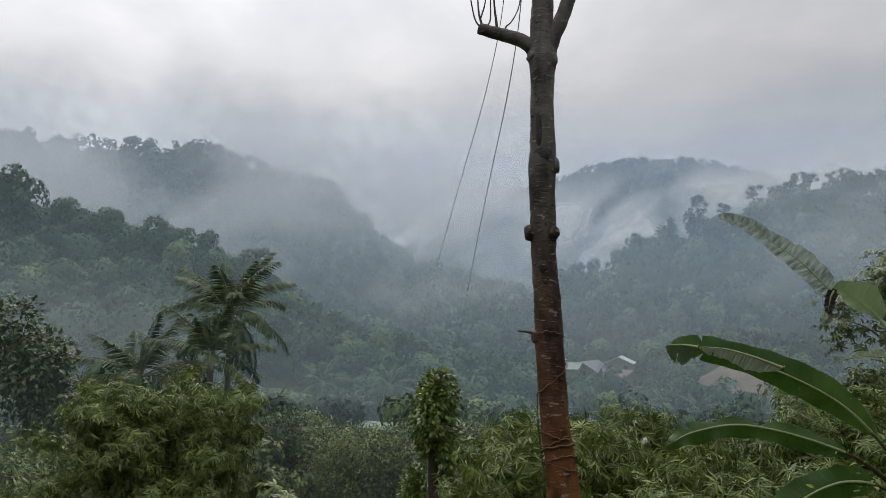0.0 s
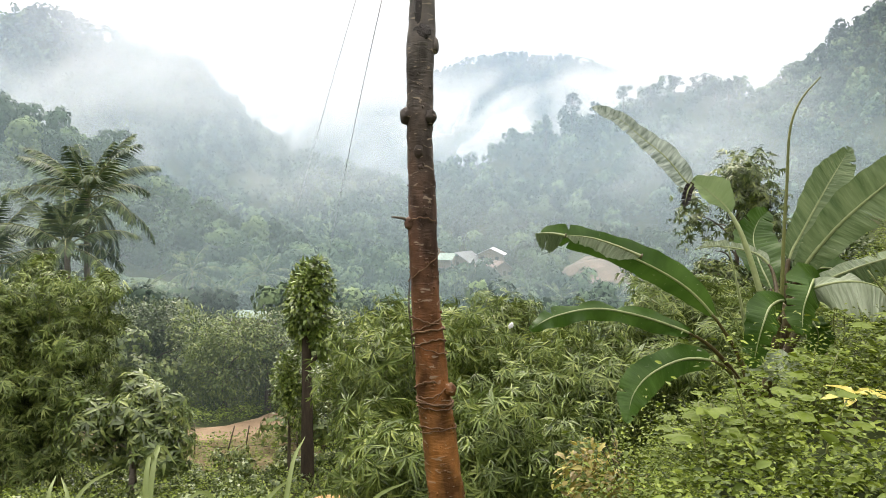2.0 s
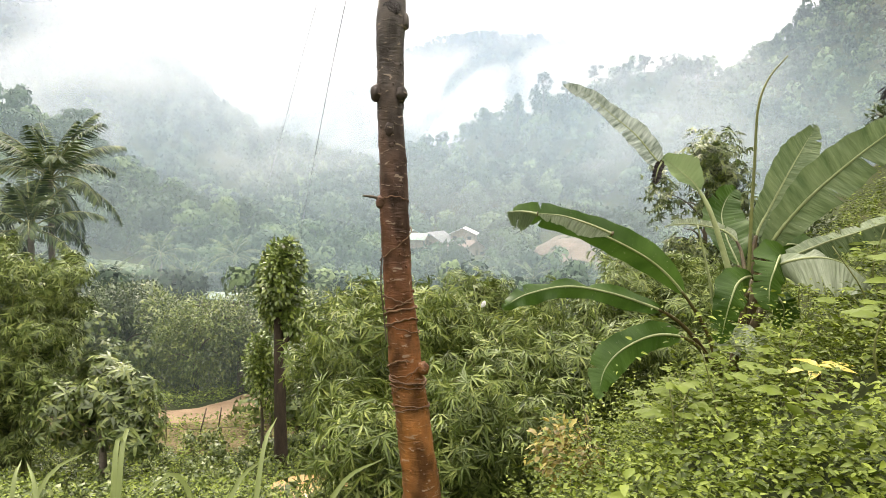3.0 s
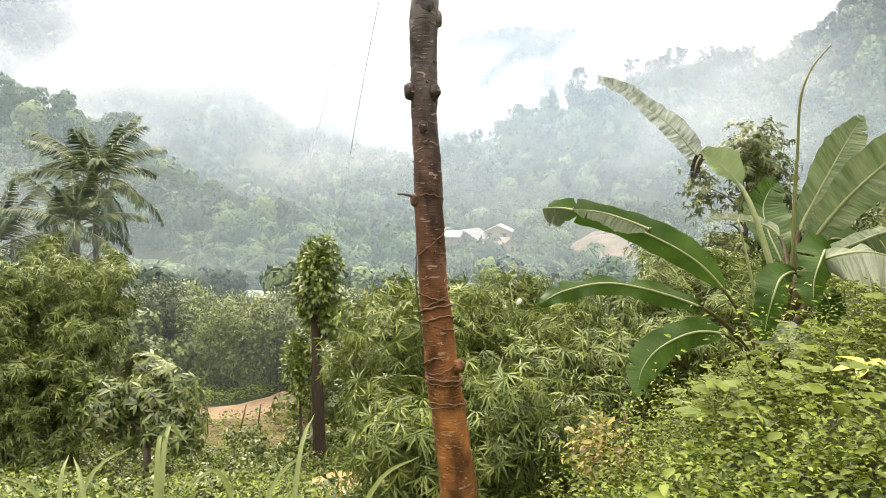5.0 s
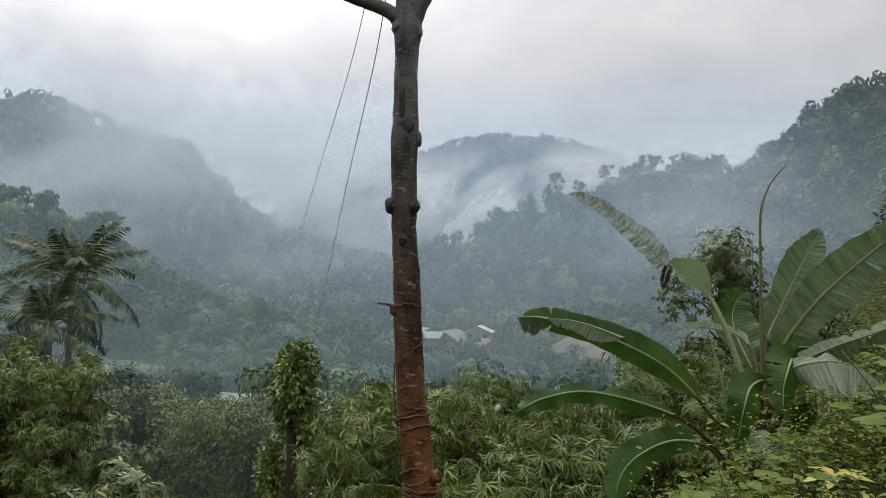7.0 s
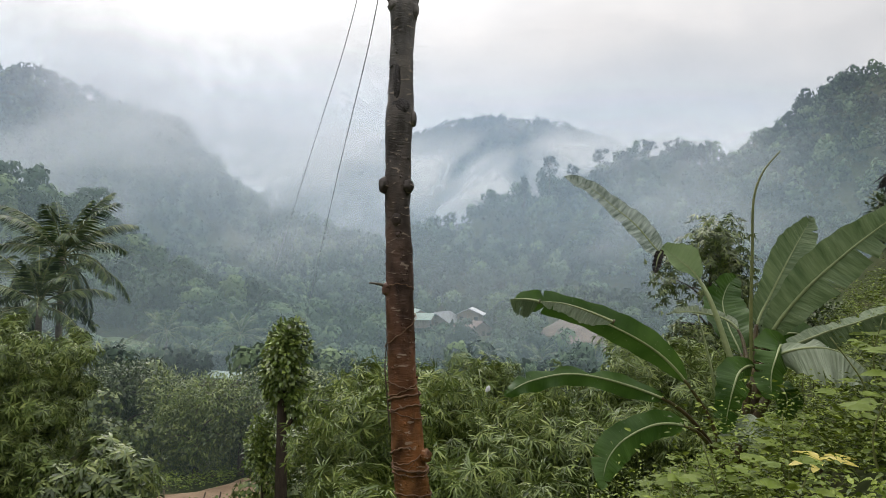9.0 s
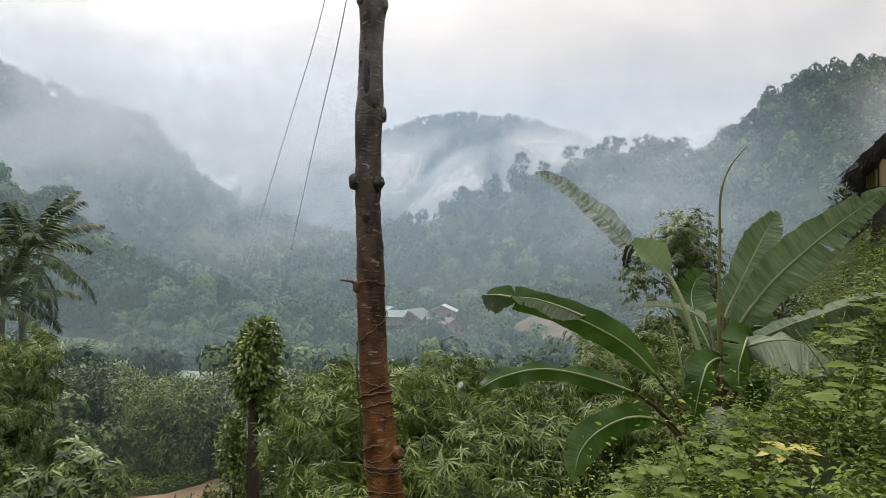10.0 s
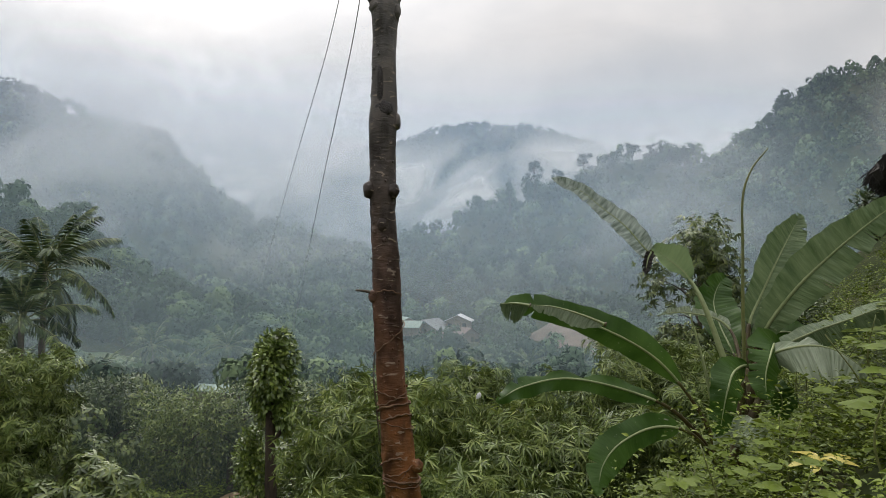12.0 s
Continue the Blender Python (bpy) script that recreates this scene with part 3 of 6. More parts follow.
# ------------------------------------------------------------------ mist banks
def mist_bank(dist, az0, az1, z_low, z_high, mat, layers=1, label="thin white mist drifting over the wooded hillside"):
    """Upright, softly waved sheets of cloud that stand close together before a hillside."""
    az = np.radians(np.linspace(az0, az1, 60))
    zs = np.linspace(z_low, z_high, 14)
    A, Z = np.meshgrid(az, zs)
    R = dist + 0.012 * dist * np.sin(A * 9 + Z * 0.03)
    sheet = np.stack([R * np.sin(A), R * np.cos(A), Z], -1).reshape(-1, 3)
    out_way = np.stack([np.sin(A), np.cos(A), 0 * A], -1).reshape(-1, 3)
    n = len(az)
    f = np.array([(i * n + j, i * n + j + 1, (i + 1) * n + j + 1, (i + 1) * n + j) for i in range(len(zs) - 1) for j in range(n - 1)])
    v, f = join([(sheet + out_way * 0.8 * k, f) for k in range(layers)])
    me = mesh_from("mist_bank", v, f, mat)
    # droplets scatter the light of the whole sky: the sheets are lit as if they faced upwards too
    me.normals_split_custom_set_from_vertices(np.tile(unit(np.array((0, 0, 1.25)) - out_way), (layers, 1)).astype(np.float32))
    layer = me.uv_layers.new(name="sheet")
    idx = np.empty(len(me.loops), np.int32)
    me.loops.foreach_get("vertex_index", idx)
    idx = idx % len(sheet)
    uv = np.stack([(idx % n) / (n - 1), (idx // n) / (len(zs) - 1)], 1).astype(np.float32)
    layer.data.foreach_set("uv", uv.ravel())
    ob = new("mist_bank", me)
    tagged(ob, label, "mist", group="mist over the hills", kind="stuff")


NONE = (-900, -899, 900, 901)
# tints of the added haze sheets: the blue of distance, put into their colour
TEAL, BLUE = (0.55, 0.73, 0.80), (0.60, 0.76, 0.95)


def bank(name, dist, az0, az1, z_low, z_high, layers, label, **look_of):
    mist_bank(dist, az0, az1, z_low, z_high, mist(name, layers=layers, **look_of), layers, label)


bank("mist_hollow", 22, -75, 30, -8, 6, 1, "barely visible damp haze in the hollow",
     haze=0.03, cloud=0.0, scale=0.05, lo=0.4, hi=0.7, haze_z=(-6, -4, -1, 3), cloud_z=NONE, ends=0.12, tint=TEAL)
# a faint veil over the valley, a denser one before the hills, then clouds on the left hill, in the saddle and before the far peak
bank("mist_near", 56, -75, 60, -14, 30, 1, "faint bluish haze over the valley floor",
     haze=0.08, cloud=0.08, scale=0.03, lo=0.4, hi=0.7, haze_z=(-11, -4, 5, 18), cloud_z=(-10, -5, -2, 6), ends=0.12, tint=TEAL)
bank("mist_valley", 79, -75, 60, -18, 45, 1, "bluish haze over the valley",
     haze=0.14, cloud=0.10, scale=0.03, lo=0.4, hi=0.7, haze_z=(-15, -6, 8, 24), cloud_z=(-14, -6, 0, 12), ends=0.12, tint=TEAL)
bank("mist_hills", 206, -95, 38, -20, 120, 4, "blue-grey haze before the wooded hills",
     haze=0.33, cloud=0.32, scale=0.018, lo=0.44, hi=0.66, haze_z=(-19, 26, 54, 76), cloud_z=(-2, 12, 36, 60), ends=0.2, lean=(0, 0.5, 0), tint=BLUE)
bank("mist_left", 214, -75, 4, -5, 150, 5, "white cloud clinging to the steep hill",
     haze=0.0, cloud=0.72, scale=0.021, lo=0.32, hi=0.62, haze_z=NONE, cloud_z=(10, 40, 62, 88), warp=0.35, flat=0.9, ends=0.3)
bank("mist_right", 216, 28.5, 62, 0, 90, 4, "white cloud drifting across the steep hill",
     haze=0.0, cloud=0.8, scale=0.02, lo=0.34, hi=0.58, haze_z=NONE, cloud_z=(20, 36, 46, 64), warp=0.4, flat=1.2, ends=0.3)
bank("mist_saddle", 345, -16, 25, 10, 110, 4, "white wisps of mist rising behind the ridge",
     haze=0.0, cloud=0.92, scale=0.024, lo=0.36, hi=0.64, haze_z=NONE, cloud_z=(26, 44, 58, 78), warp=0.5, lean=(0, 0.8, 0), flat=1.5, ends=0.25)
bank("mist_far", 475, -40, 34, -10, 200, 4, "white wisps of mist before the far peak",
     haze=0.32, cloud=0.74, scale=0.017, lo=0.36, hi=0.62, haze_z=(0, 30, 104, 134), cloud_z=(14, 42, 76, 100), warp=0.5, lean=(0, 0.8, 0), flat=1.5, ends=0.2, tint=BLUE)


# ------------------------------------------------------------------ woods on the hills
def crown_template(seed, leaves, size, lobes=6, tall=1.0):
    """A crown of unit radius: several uneven lobes covered in small leaf clumps."""
    rng = np.random.default_rng(seed)
    c = unit(rng.normal(size=(lobes, 3))) * rng.uniform(0.3, 0.72, (lobes, 1)) * (1, 1, 0.85 * tall)
    c[0] = (0, 0, 0.3 * tall)
    rad = rng.uniform(0.28, 0.52, lobes)
    w = rng.choice(lobes, leaves, p=rad ** 2 / (rad ** 2).sum())
    d = unit(rng.normal(size=(leaves, 3)) + (0, 0, 0.35))
    pos = c[w] + d * rad[w][:, None] * rng.uniform(0.86, 1.06, (leaves, 1))
    normal = unit(d + 0.26 * rng.normal(size=d.shape))
    axis = unit(np.cross(normal, rng.normal(size=d.shape)))
    sv = np.array([(-0.55, -0.4, 0), (0.6, -0.35, 0.1), (0.0, 0.65, -0.05)])
    s = size * rng.uniform(0.6, 1.4, leaves)
    x = np.cross(axis, normal)
    v = pos[:, None] + s[:, None, None] * (sv[None, :, 0:1] * x[:, None] + sv[None, :, 1:2] * axis[:, None] + sv[None, :, 2:3] * normal[:, None])
    round_off = unit(0.8 * d + 0.35 * pos)
    return v.reshape(-1, 3), np.arange(leaves * 3).reshape(-1, 3), np.repeat(round_off, 3, axis=0)


def woods(label, seed, count, az, rng_r, radius, leaves, size, keep=None, tall=1.0, lobes=7, mat=None, name="woods", category="woods", rise=(0.55, 1.5)):
    """Many trees over a stretch of hillside, as one mass."""
    rng = np.random.default_rng(seed)
    templates = [crown_template(seed * 10 + i, leaves, size, lobes, tall) for i in range(8)]
    a = np.radians(rng.uniform(*az, count))
    r = np.sqrt(rng.uniform(rng_r[0] ** 2, rng_r[1] ** 2, count))
    x, y = r * np.sin(a), r * np.cos(a)
    if keep is not None:
        ok = keep(x, y, np.degrees(a), r)
        x, y = x[ok], y[ok]
    z = land(x, y)
    pieces, normals = [], []
    tones = rng.beta(1.6, 2.2, len(x)).astype(np.float32)
    for i in range(len(x)):
        v, f, nor = templates[i % 8]
        s = radius * rng.uniform(0.6, 1.35)
        t = rng.uniform(0, 2 * np.pi)
        c, sn = np.cos(t), np.sin(t)
        stretch = rng.uniform(0.85, 1.35)
        q = np.column_stack([(v[:, 0] * c - v[:, 1] * sn) * s + x[i], (v[:, 0] * sn + v[:, 1] * c) * s + y[i], v[:, 2] * s * stretch + z[i] + s * rng.uniform(*rise)])
        pieces.append((q, f))
        normals.append(np.column_stack([nor[:, 0] * c - nor[:, 1] * sn, nor[:, 0] * sn + nor[:, 1] * c, nor[:, 2]]))
    v, f = join(pieces)
    me = mesh_from(name, v, f, mat or M_wood)
    me.normals_split_custom_set_from_vertices(np.vstack(normals).astype(np.float32))
    me.attributes.new("tree_tone", "FLOAT", "POINT").data.foreach_set("value", np.repeat(tones, leaves * 3))
    ob = new(name, me)
    tagged(ob, label, category, kind="stuff")


def clearings(x, y, az, r):
    """Leaves the village, the bare slope and the open field free of trees."""
    village = (az > -6.6) & (az < 2.6) & (r > 130) & (r < 210)
    bare = (az > 5.8) & (az < 11.4) & (r > 128) & (r < 197)
    field = (np.abs(x + 44) < 7) & (y > 84) & (y < 103)
    yard = (az > -21.6) & (az < -16.8) & (r > 50) & (r < 84)
    return ~(village | bare | field | yard)


def near_faces(x, y, az, r):
    """Only the sides of the hills that face the valley are wooded here."""
    return ~((az > -3) & (az < 18) & (r > 312)) & ~((az < -4) & (r > 392))


woods("dense dark green trees on the near hillside", 1, 430, (-52, -14), (95, 166), 3.7, 700, 0.13, clearings, tall=1.25)
woods("tall trees standing along the crest of the near hill", 9, 34, (-46, -22), (139, 153), 4.0, 1000, 0.12, clearings, tall=1.5, rise=(1.0, 1.7))
woods("mixed green trees filling the valley floor", 2, 520, (-46, 34), (50, 105), 2.1, 400, 0.17, clearings)
woods("tree tops along the bottom of the valley", 6, 500, (-32, 34), (100, 182), 2.9, 360, 0.17, clearings)
woods("hazy trees on the lower slopes", 3, 760, (-34, 40), (175, 262), 4.2, 330, 0.18, clearings, tall=1.2, rise=(0.35, 1.1))
woods("misty trees on the steep hillsides", 4, 4700, (-52, 42), (240, 452), 3.9, 110, 0.27, near_faces, tall=1.25, rise=(0.25, 0.95))
woods("pale distant trees on the far peak", 5, 2900, (-18, 22), (520, 775), 4.4, 46, 0.40, rise=(0.1, 0.6))


def hollow(x, y, az, r):
    """The road, the pool and their edges stay open."""
    line = spline([(-20, 20.6), (-12, 20.5), (-9.3, 21.2), (-7.6, 23.0), (-6.6, 26), (-4.6, 30), (-1.0, 34)], 60)
    gap = np.min(np.hypot(x[:, None] - line[None, :, 0], y[:, None] - line[None, :, 1]), axis=1)
    road = gap < 1.5
    verge = (x > -10) & (x < -2.2) & (y < 20.3)
    return ~(road | verge) & ~((np.abs(x + 14) < 4) & (y > 36) & (y < 46))


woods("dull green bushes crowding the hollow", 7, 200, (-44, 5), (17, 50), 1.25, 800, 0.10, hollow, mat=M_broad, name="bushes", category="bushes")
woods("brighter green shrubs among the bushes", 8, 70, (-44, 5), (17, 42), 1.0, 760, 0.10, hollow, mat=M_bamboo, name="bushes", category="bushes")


def verge(x, y, az, r):
    """Low scrub between the road and the pool."""
    pond = ((x + 2.42) / 1.5) ** 2 + ((y - 12.3) / 1.1) ** 2 < 1
    return (x > -9.5) & (x < -1.8) & (y < 18.6 + 0.25 * (x + 5)) & ~pond


woods("low weedy scrub on the verge of the dirt road", 10, 230, (-38, -6), (10.5, 19.5), 0.30, 260, 0.16, verge, mat=M_broad, name="scrub", category="bushes", rise=(0.1, 0.55))
draped("bare_slope", [(14.5, 141), (19, 135), (24, 140), (28, 137), (31, 150), (36, 161), (35, 172), (39, 184), (35, 195), (30, 192), (26, 198), (21, 193), (18, 181), (20, 170), (15, 160), (17, 151)], M_earth, 0.15, "pale brown bare earth slope below the wooded hills", "bare earth", step=3)


# ------------------------------------------------------------------ the bare tree in front
def bare_tree():
    base = np.array((-0.30, 5.0, land1(-0.30, 5.0) - 0.1))
    tree = thing("bare_tree", "tall lopped tree with ringed red-brown bark and bare stubs", "tree", base)
    pts = [base + (0.02, 0, 0), (-0.29, 5, -0.72), (-0.31, 5, -0.4), (-0.365, 5, 0.0), (-0.405, 5, 0.32), (-0.445, 5, 0.72), (-0.478, 5, 1.12), (-0.492, 5, 1.52),
           (-0.51, 5, 1.92), (-0.52, 5, 2.24), (-0.515, 5, 2.72), (-0.508, 5, 3.12), (-0.50, 5, 3.52), (-0.498, 5, 3.76), (-0.485, 5, 4.1), (-0.47, 5, 4.6), (-0.46, 5, 5.2)]
    rad = [0.16, 0.14, 0.132, 0.12, 0.113, 0.106, 0.1, 0.097, 0.092, 0.092, 0.09, 0.086, 0.09, 0.082, 0.076, 0.07, 0.064]
    n = 300
    path = spline(pts, n)
    radii = np.interp(np.linspace(0, 1, n), np.linspace(0, 1, len(rad)), rad)
    v, f = tube(path - base, radii, 44)
    # lumps and swellings in the stem
    zz = v[:, 2] + base[2]
    c = np.column_stack([np.interp(zz, path[:, 2], path[:, 0]), np.full(len(v), 5.0), zz]) - base
    out_dir = v - c
    ang = np.arctan2(out_dir[:, 1], out_dir[:, 0])
    bump = 1 + 0.035 * np.sin(zz * 5.1 + 2 * ang) + 0.03 * np.sin(zz * 11 + ang * 3 + 1) + 0.015 * np.sin(zz * 29 + ang * 5)
    bump += 0.05 * np.exp(-((zz - 2.26) / 0.10) ** 2) + 0.16 * np.exp(-((zz - 2.74) / 0.14) ** 2) * (0.5 - 0.5 * np.sin(ang)) + 0.14 * np.exp(-((zz - 3.52) / 0.12) ** 2)
    bump -= 0.10 * np.exp(-((zz - 2.9) / 0.10) ** 2) * np.exp(-((ang + 1.4) / 0.35) ** 2)
    # flaking, knobbly surface
    rough = np.array([0.030 * noise.noise(Vector((q[0] * 9, q[1] * 9, q[2] * 16))) + 0.034 * noise.noise(Vector((q[0] * 24, q[1] * 24, q[2] * 60))) for q in v])
    v = c + out_dir * (bump + rough)[:, None]
    stem = part("trunk", mesh_from("trunk", v, f, M_bark), tree)

    def knob(at, size, seed, name="knot", mat=M_bark):
        rng = np.random.default_rng(seed)
        bm = bmesh.new()
        bmesh.ops.create_icosphere(bm, subdivisions=3 if max(size) > 0.018 else 1, radius=1.0)
        for w in bm.verts:
            k = 1 + 0.22 * noise.noise(w.co * 1.7 + Vector((seed, 0, 0))) + 0.1 * noise.noise(w.co * 5)
            w.co = Vector((w.co.x * size[0] * k, w.co.y * size[1] * k, w.co.z * size[2] * k))
        me = bpy.data.meshes.new(name)
        bm.to_mesh(me)
        bm.free()
        me.materials.append(mat)
        me.polygons.foreach_set("use_smooth", np.full(len(me.polygons), True))
        part(name, me, tree, at=Vector(at) - Vector(base))

    knob((-0.607, 4.97, 2.235), (0.050, 0.06, 0.062), 1)
    knob((-0.440, 4.95, 2.225), (0.042, 0.055, 0.055), 2)
    knob((-0.42, 5.0, 2.72), (0.030, 0.05, 0.06), 3)
    knob((-0.415, 4.97, 3.5), (0.028, 0.04, 0.06), 4)
    knob((-0.515, 4.915, 1.99), (0.034, 0.022, 0.05), 5)
    knob((-0.50, 4.915, 1.88), (0.02, 0.016, 0.02), 6)
    knob((-0.577, 4.98, 1.49), (0.040, 0.05, 0.055), 7)
    knob((-0.56, 4.95, 3.53), (0.05, 0.05, 0.05), 8)
    knob((-0.285, 4.945, 0.33), (0.044, 0.05, 0.05), 11)
    # a dark weeping wound where a limb was torn away
    knob((-0.528, 4.925, 2.96), (0.026, 0.022, 0.15), 9, "wound", M_wound)
    knob((-0.505, 4.93, 2.79), (0.062, 0.034, 0.075), 10, "wound", M_wound)
    rng = np.random.default_rng(5)
    for i in range(170):
        z = rng.uniform(-0.7, 3.9)
        cx = np.interp(z, path[:, 2], path[:, 0])
        r0 = np.interp(z, path[:, 2], radii)
        a = rng.uniform(-np.pi, 0.1)
        s = rng.uniform(0.003, 0.010)
        knob((cx + (r0 + 0.001) * np.cos(a), 5 + (r0 + 0.001) * np.sin(a), z), (s, s, s * 1.4), 20 + i, "wart")

    def limb(name, pts, r0, r1, label="", mat=M_bark, sides=10, rough=0.03, seed=1, n=22):
        p = spline(pts, n) - base
        v, f = tube(p, np.linspace(r0, r1, n), sides, rough, seed)
        return part(name, mesh_from(name, v, f, mat), tree, label)

    limb("branch", [(-0.50, 5, 3.53), (-0.62, 4.99, 3.66), (-0.74, 4.98, 3.715), (-0.86, 4.98, 3.76), (-0.965, 4.97, 3.80)], 0.056, 0.044, "short sawn-off side branch")
    limb("branch", [(-0.47, 5, 3.52), (-0.42, 5, 3.68), (-0.36, 5, 3.80), (-0.30, 5.01, 3.96), (-0.18, 5.03, 4.3), (-0.08, 5.05, 4.9)], 0.064, 0.045, "rising side limb")
    limb("broken_twig", [(-0.57, 4.97, 1.49), (-0.61, 4.96, 1.52), (-0.65, 4.95, 1.53), (-0.705, 4.94, 1.535)], 0.014, 0.006, "dead twig stub", M_twig, 6)
    for i, pts in enumerate((
            [(-0.93, 4.97, 3.78), (-0.945, 4.97, 3.83), (-0.97, 4.98, 3.95), (-0.98, 4.99, 4.2)],
            [(-0.94, 4.97, 3.79), (-0.99, 4.96, 3.86), (-1.02, 4.96, 4.0), (-1.05, 4.96, 4.2)],
            [(-0.83, 4.98, 3.75), (-0.835, 4.98, 3.84), (-0.85, 4.98, 4.0), (-0.86, 4.98, 4.3)],
            [(-0.76, 4.98, 3.72), (-0.765, 4.98, 3.79), (-0.72, 4.98, 3.83), (-0.66, 4.98, 3.95), (-0.63, 4.98, 4.2)],
            [(-0.92, 4.97, 3.8), (-0.88, 4.97, 3.85), (-0.875, 4.97, 3.98), (-0.87, 4.97, 4.1)],
            [(-0.955, 4.98, 3.88), (-0.92, 4.98, 3.99), (-0.90, 4.98, 4.15)],
    )):
        limb("twig", pts, 0.013 if i in (0, 2) else 0.007, 0.004, "bare dark twig", M_twig, 6, seed=i, n=14)

    # dry creepers wound round the foot of the stem
    def creeper(z0, z1, turns, start, r, seed):
        rng = np.random.default_rng(seed)
        t = np.linspace(0, 1, 60)
        z = z0 + (z1 - z0) * t + 0.02 * np.sin(t * 5 + seed) + 0.004 * np.sin(t * 31 + seed)
        a = start + turns * 2 * np.pi * t
        cx = np.interp(z, path[:, 2], path[:, 0])
        rr = np.interp(z, path[:, 2], radii) + 0.008 + 0.008 * rng.random()
        p = np.column_stack([cx + rr * np.cos(a), 5 + rr * np.sin(a), z]) - base
        v, f = tube(p, r, 5, 0.1, seed)
        part("creeper", mesh_from("creeper", v, f, M_vine), tree, "dry creeper stem clinging to the bark")

    for i in range(15):
        rng = np.random.default_rng(70 + i)
        z0 = (0.05, 0.62, 0.1, 0.75, 1.1, 1.52, 0.02, 0.18, 0.24, 0.28, 0.34, 0.66, 0.70, 0.82, 0.22)[i]
        creeper(z0, z0 + rng.uniform(-0.12, 0.25) * (1 if i < 5 else 0.3), rng.uniform(0.35, 0.75), rng.uniform(-3.6, -2.6), rng.uniform(0.002, 0.005) if i < 7 else rng.uniform(0.004, 0.008), i)
    for i, x in enumerate((-0.574, -0.568)):
        p = spline([(x, 4.98, 1.15 + 0.06 * i), (x - 0.012, 4.97, 0.95), (x + 0.005, 4.97, 0.75), (x + 0.03, 4.97, 0.5)], 24) - base
        v, f = tube(p, 0.0028, 5, 0.2, i)
        part("creeper", mesh_from("creeper", v, f, M_twig), tree, "dangling dark creeper")


bare_tree()


# ------------------------------------------------------------------ trees and thickets
def leaf_cloud(rng, count, centre, radii, droop=0.35, shell=0.55, blobs=9, spread=0.75):
    """Positions and outward directions of leaves on a lumpy crown."""
    c = unit(rng.normal(size=(blobs, 3))) * rng.uniform(0.2, spread, (blobs, 1))
    rad = rng.uniform(0.28, 0.52, blobs)
    w = rng.choice(blobs, count, p=rad ** 2 / (rad ** 2).sum())
    d = unit(rng.normal(size=(count, 3)) + (0, 0, 0.25))
    p = c[w] + d * rad[w][:, None] * rng.uniform(shell, 1.1, (count, 1))
    return np.asarray(centre) + p * np.asarray(radii), unit(d * (1, 1, 0.8) + p * 0.6)


def fans(rng, pos, out_dir, per, length, width, shape, droop=0.4, spread=1.25):
    """Fans of narrow leaves hanging from each twig end."""
    n = len(pos)
    # each fan hangs like a hand: its back faces outwards and up, its fingers spread in one plane
    back = unit(out_dir * (1, 1, 0.6) + (0, 0, 0.55) + 0.28 * rng.normal(size=pos.shape))
    hang = unit(out_dir * 0.35 + (0, 0, -0.35 - droop) + 0.55 * rng.normal(size=pos.shape))
    base_axis = unit(hang - (hang * back).sum(1, keepdims=True) * back)
    side = unit(np.cross(base_axis, back))
    P, A, N = [], [], []
    for k in range(per):
        t = (k / max(per - 1, 1) - 0.5) * 2 * spread
        a = unit(base_axis * np.cos(t) + side * np.sin(t) + 0.09 * rng.normal(size=pos.shape))
        P.append(pos + 0.012 * rng.normal(size=pos.shape))
        A.append(a)
        N.append(unit(back + 0.16 * rng.normal(size=pos.shape)))
    P, A, N = np.vstack(P), np.vstack(A), np.vstack(N)
    L = length * np.tile(rng.uniform(0.7, 1.2, n), per) * rng.uniform(0.75, 1.15, len(P))
    return scatter(shape, P, A, N, L, width * L / length)


def bamboo(at, height, spread, culms, twigs, label, mat, seed, per=8, length=0.185, width=0.026, top=1.0, lean=(0, 0)):
    """A clump of arching culms clothed in fans of narrow leaves."""
    rng = np.random.default_rng(seed)
    z0 = land1(*at)
    clump = thing("bamboo_clump", label, "bamboo", (at[0], at[1], z0), group="bamboo on the slope")
    P, D = [], []
    for i in range(culms):
        a = rng.uniform(0, 2 * np.pi)
        h = height * rng.uniform(0.55, 1.05)
        b = np.array((np.cos(a), np.sin(a), 0)) * rng.uniform(0.05, 0.3) * spread
        lean_to = np.array((np.cos(a), np.sin(a), 0)) * rng.uniform(0.4, 1.0) * spread + (lean[0] * h, lean[1] * h, 0)
        pts = [b, b + lean_to * 0.15 + (0, 0, 0.45 * h), b + lean_to * 0.5 + (0, 0, 0.85 * h), b + lean_to * 0.95 + (0, 0, h * rng.uniform(0.86, 1.0))]
        path = spline(pts, 26)
        if i < 40:
            v, f = tube(path, np.linspace(0.022, 0.004, 26), 6)
            part("culm", mesh_from("culm", v, f, M_culm), clump)
        k = twigs // culms
        s = rng.uniform(0.12, 1.0, k) ** 0.75
        q = path[(s * 25).astype(int)]
        o = unit(rng.normal(size=(k, 3)) * (1, 1, 0.5) + lean_to * 0.25)
        P.append(q + o * rng.uniform(0.1, 0.62, (k, 1)) * (1.25 - 0.6 * s[:, None]) * 0.9)
        D.append(o)
    P, D = np.vstack(P), np.vstack(D)
    v, f = fans(rng, P, D, per, length, width, blade(0.3, 0.1), droop=0.45, spread=1.5)
    part("foliage", mesh_from("foliage", v, f, mat), clump, "fans of narrow drooping bamboo leaves")
    return clump


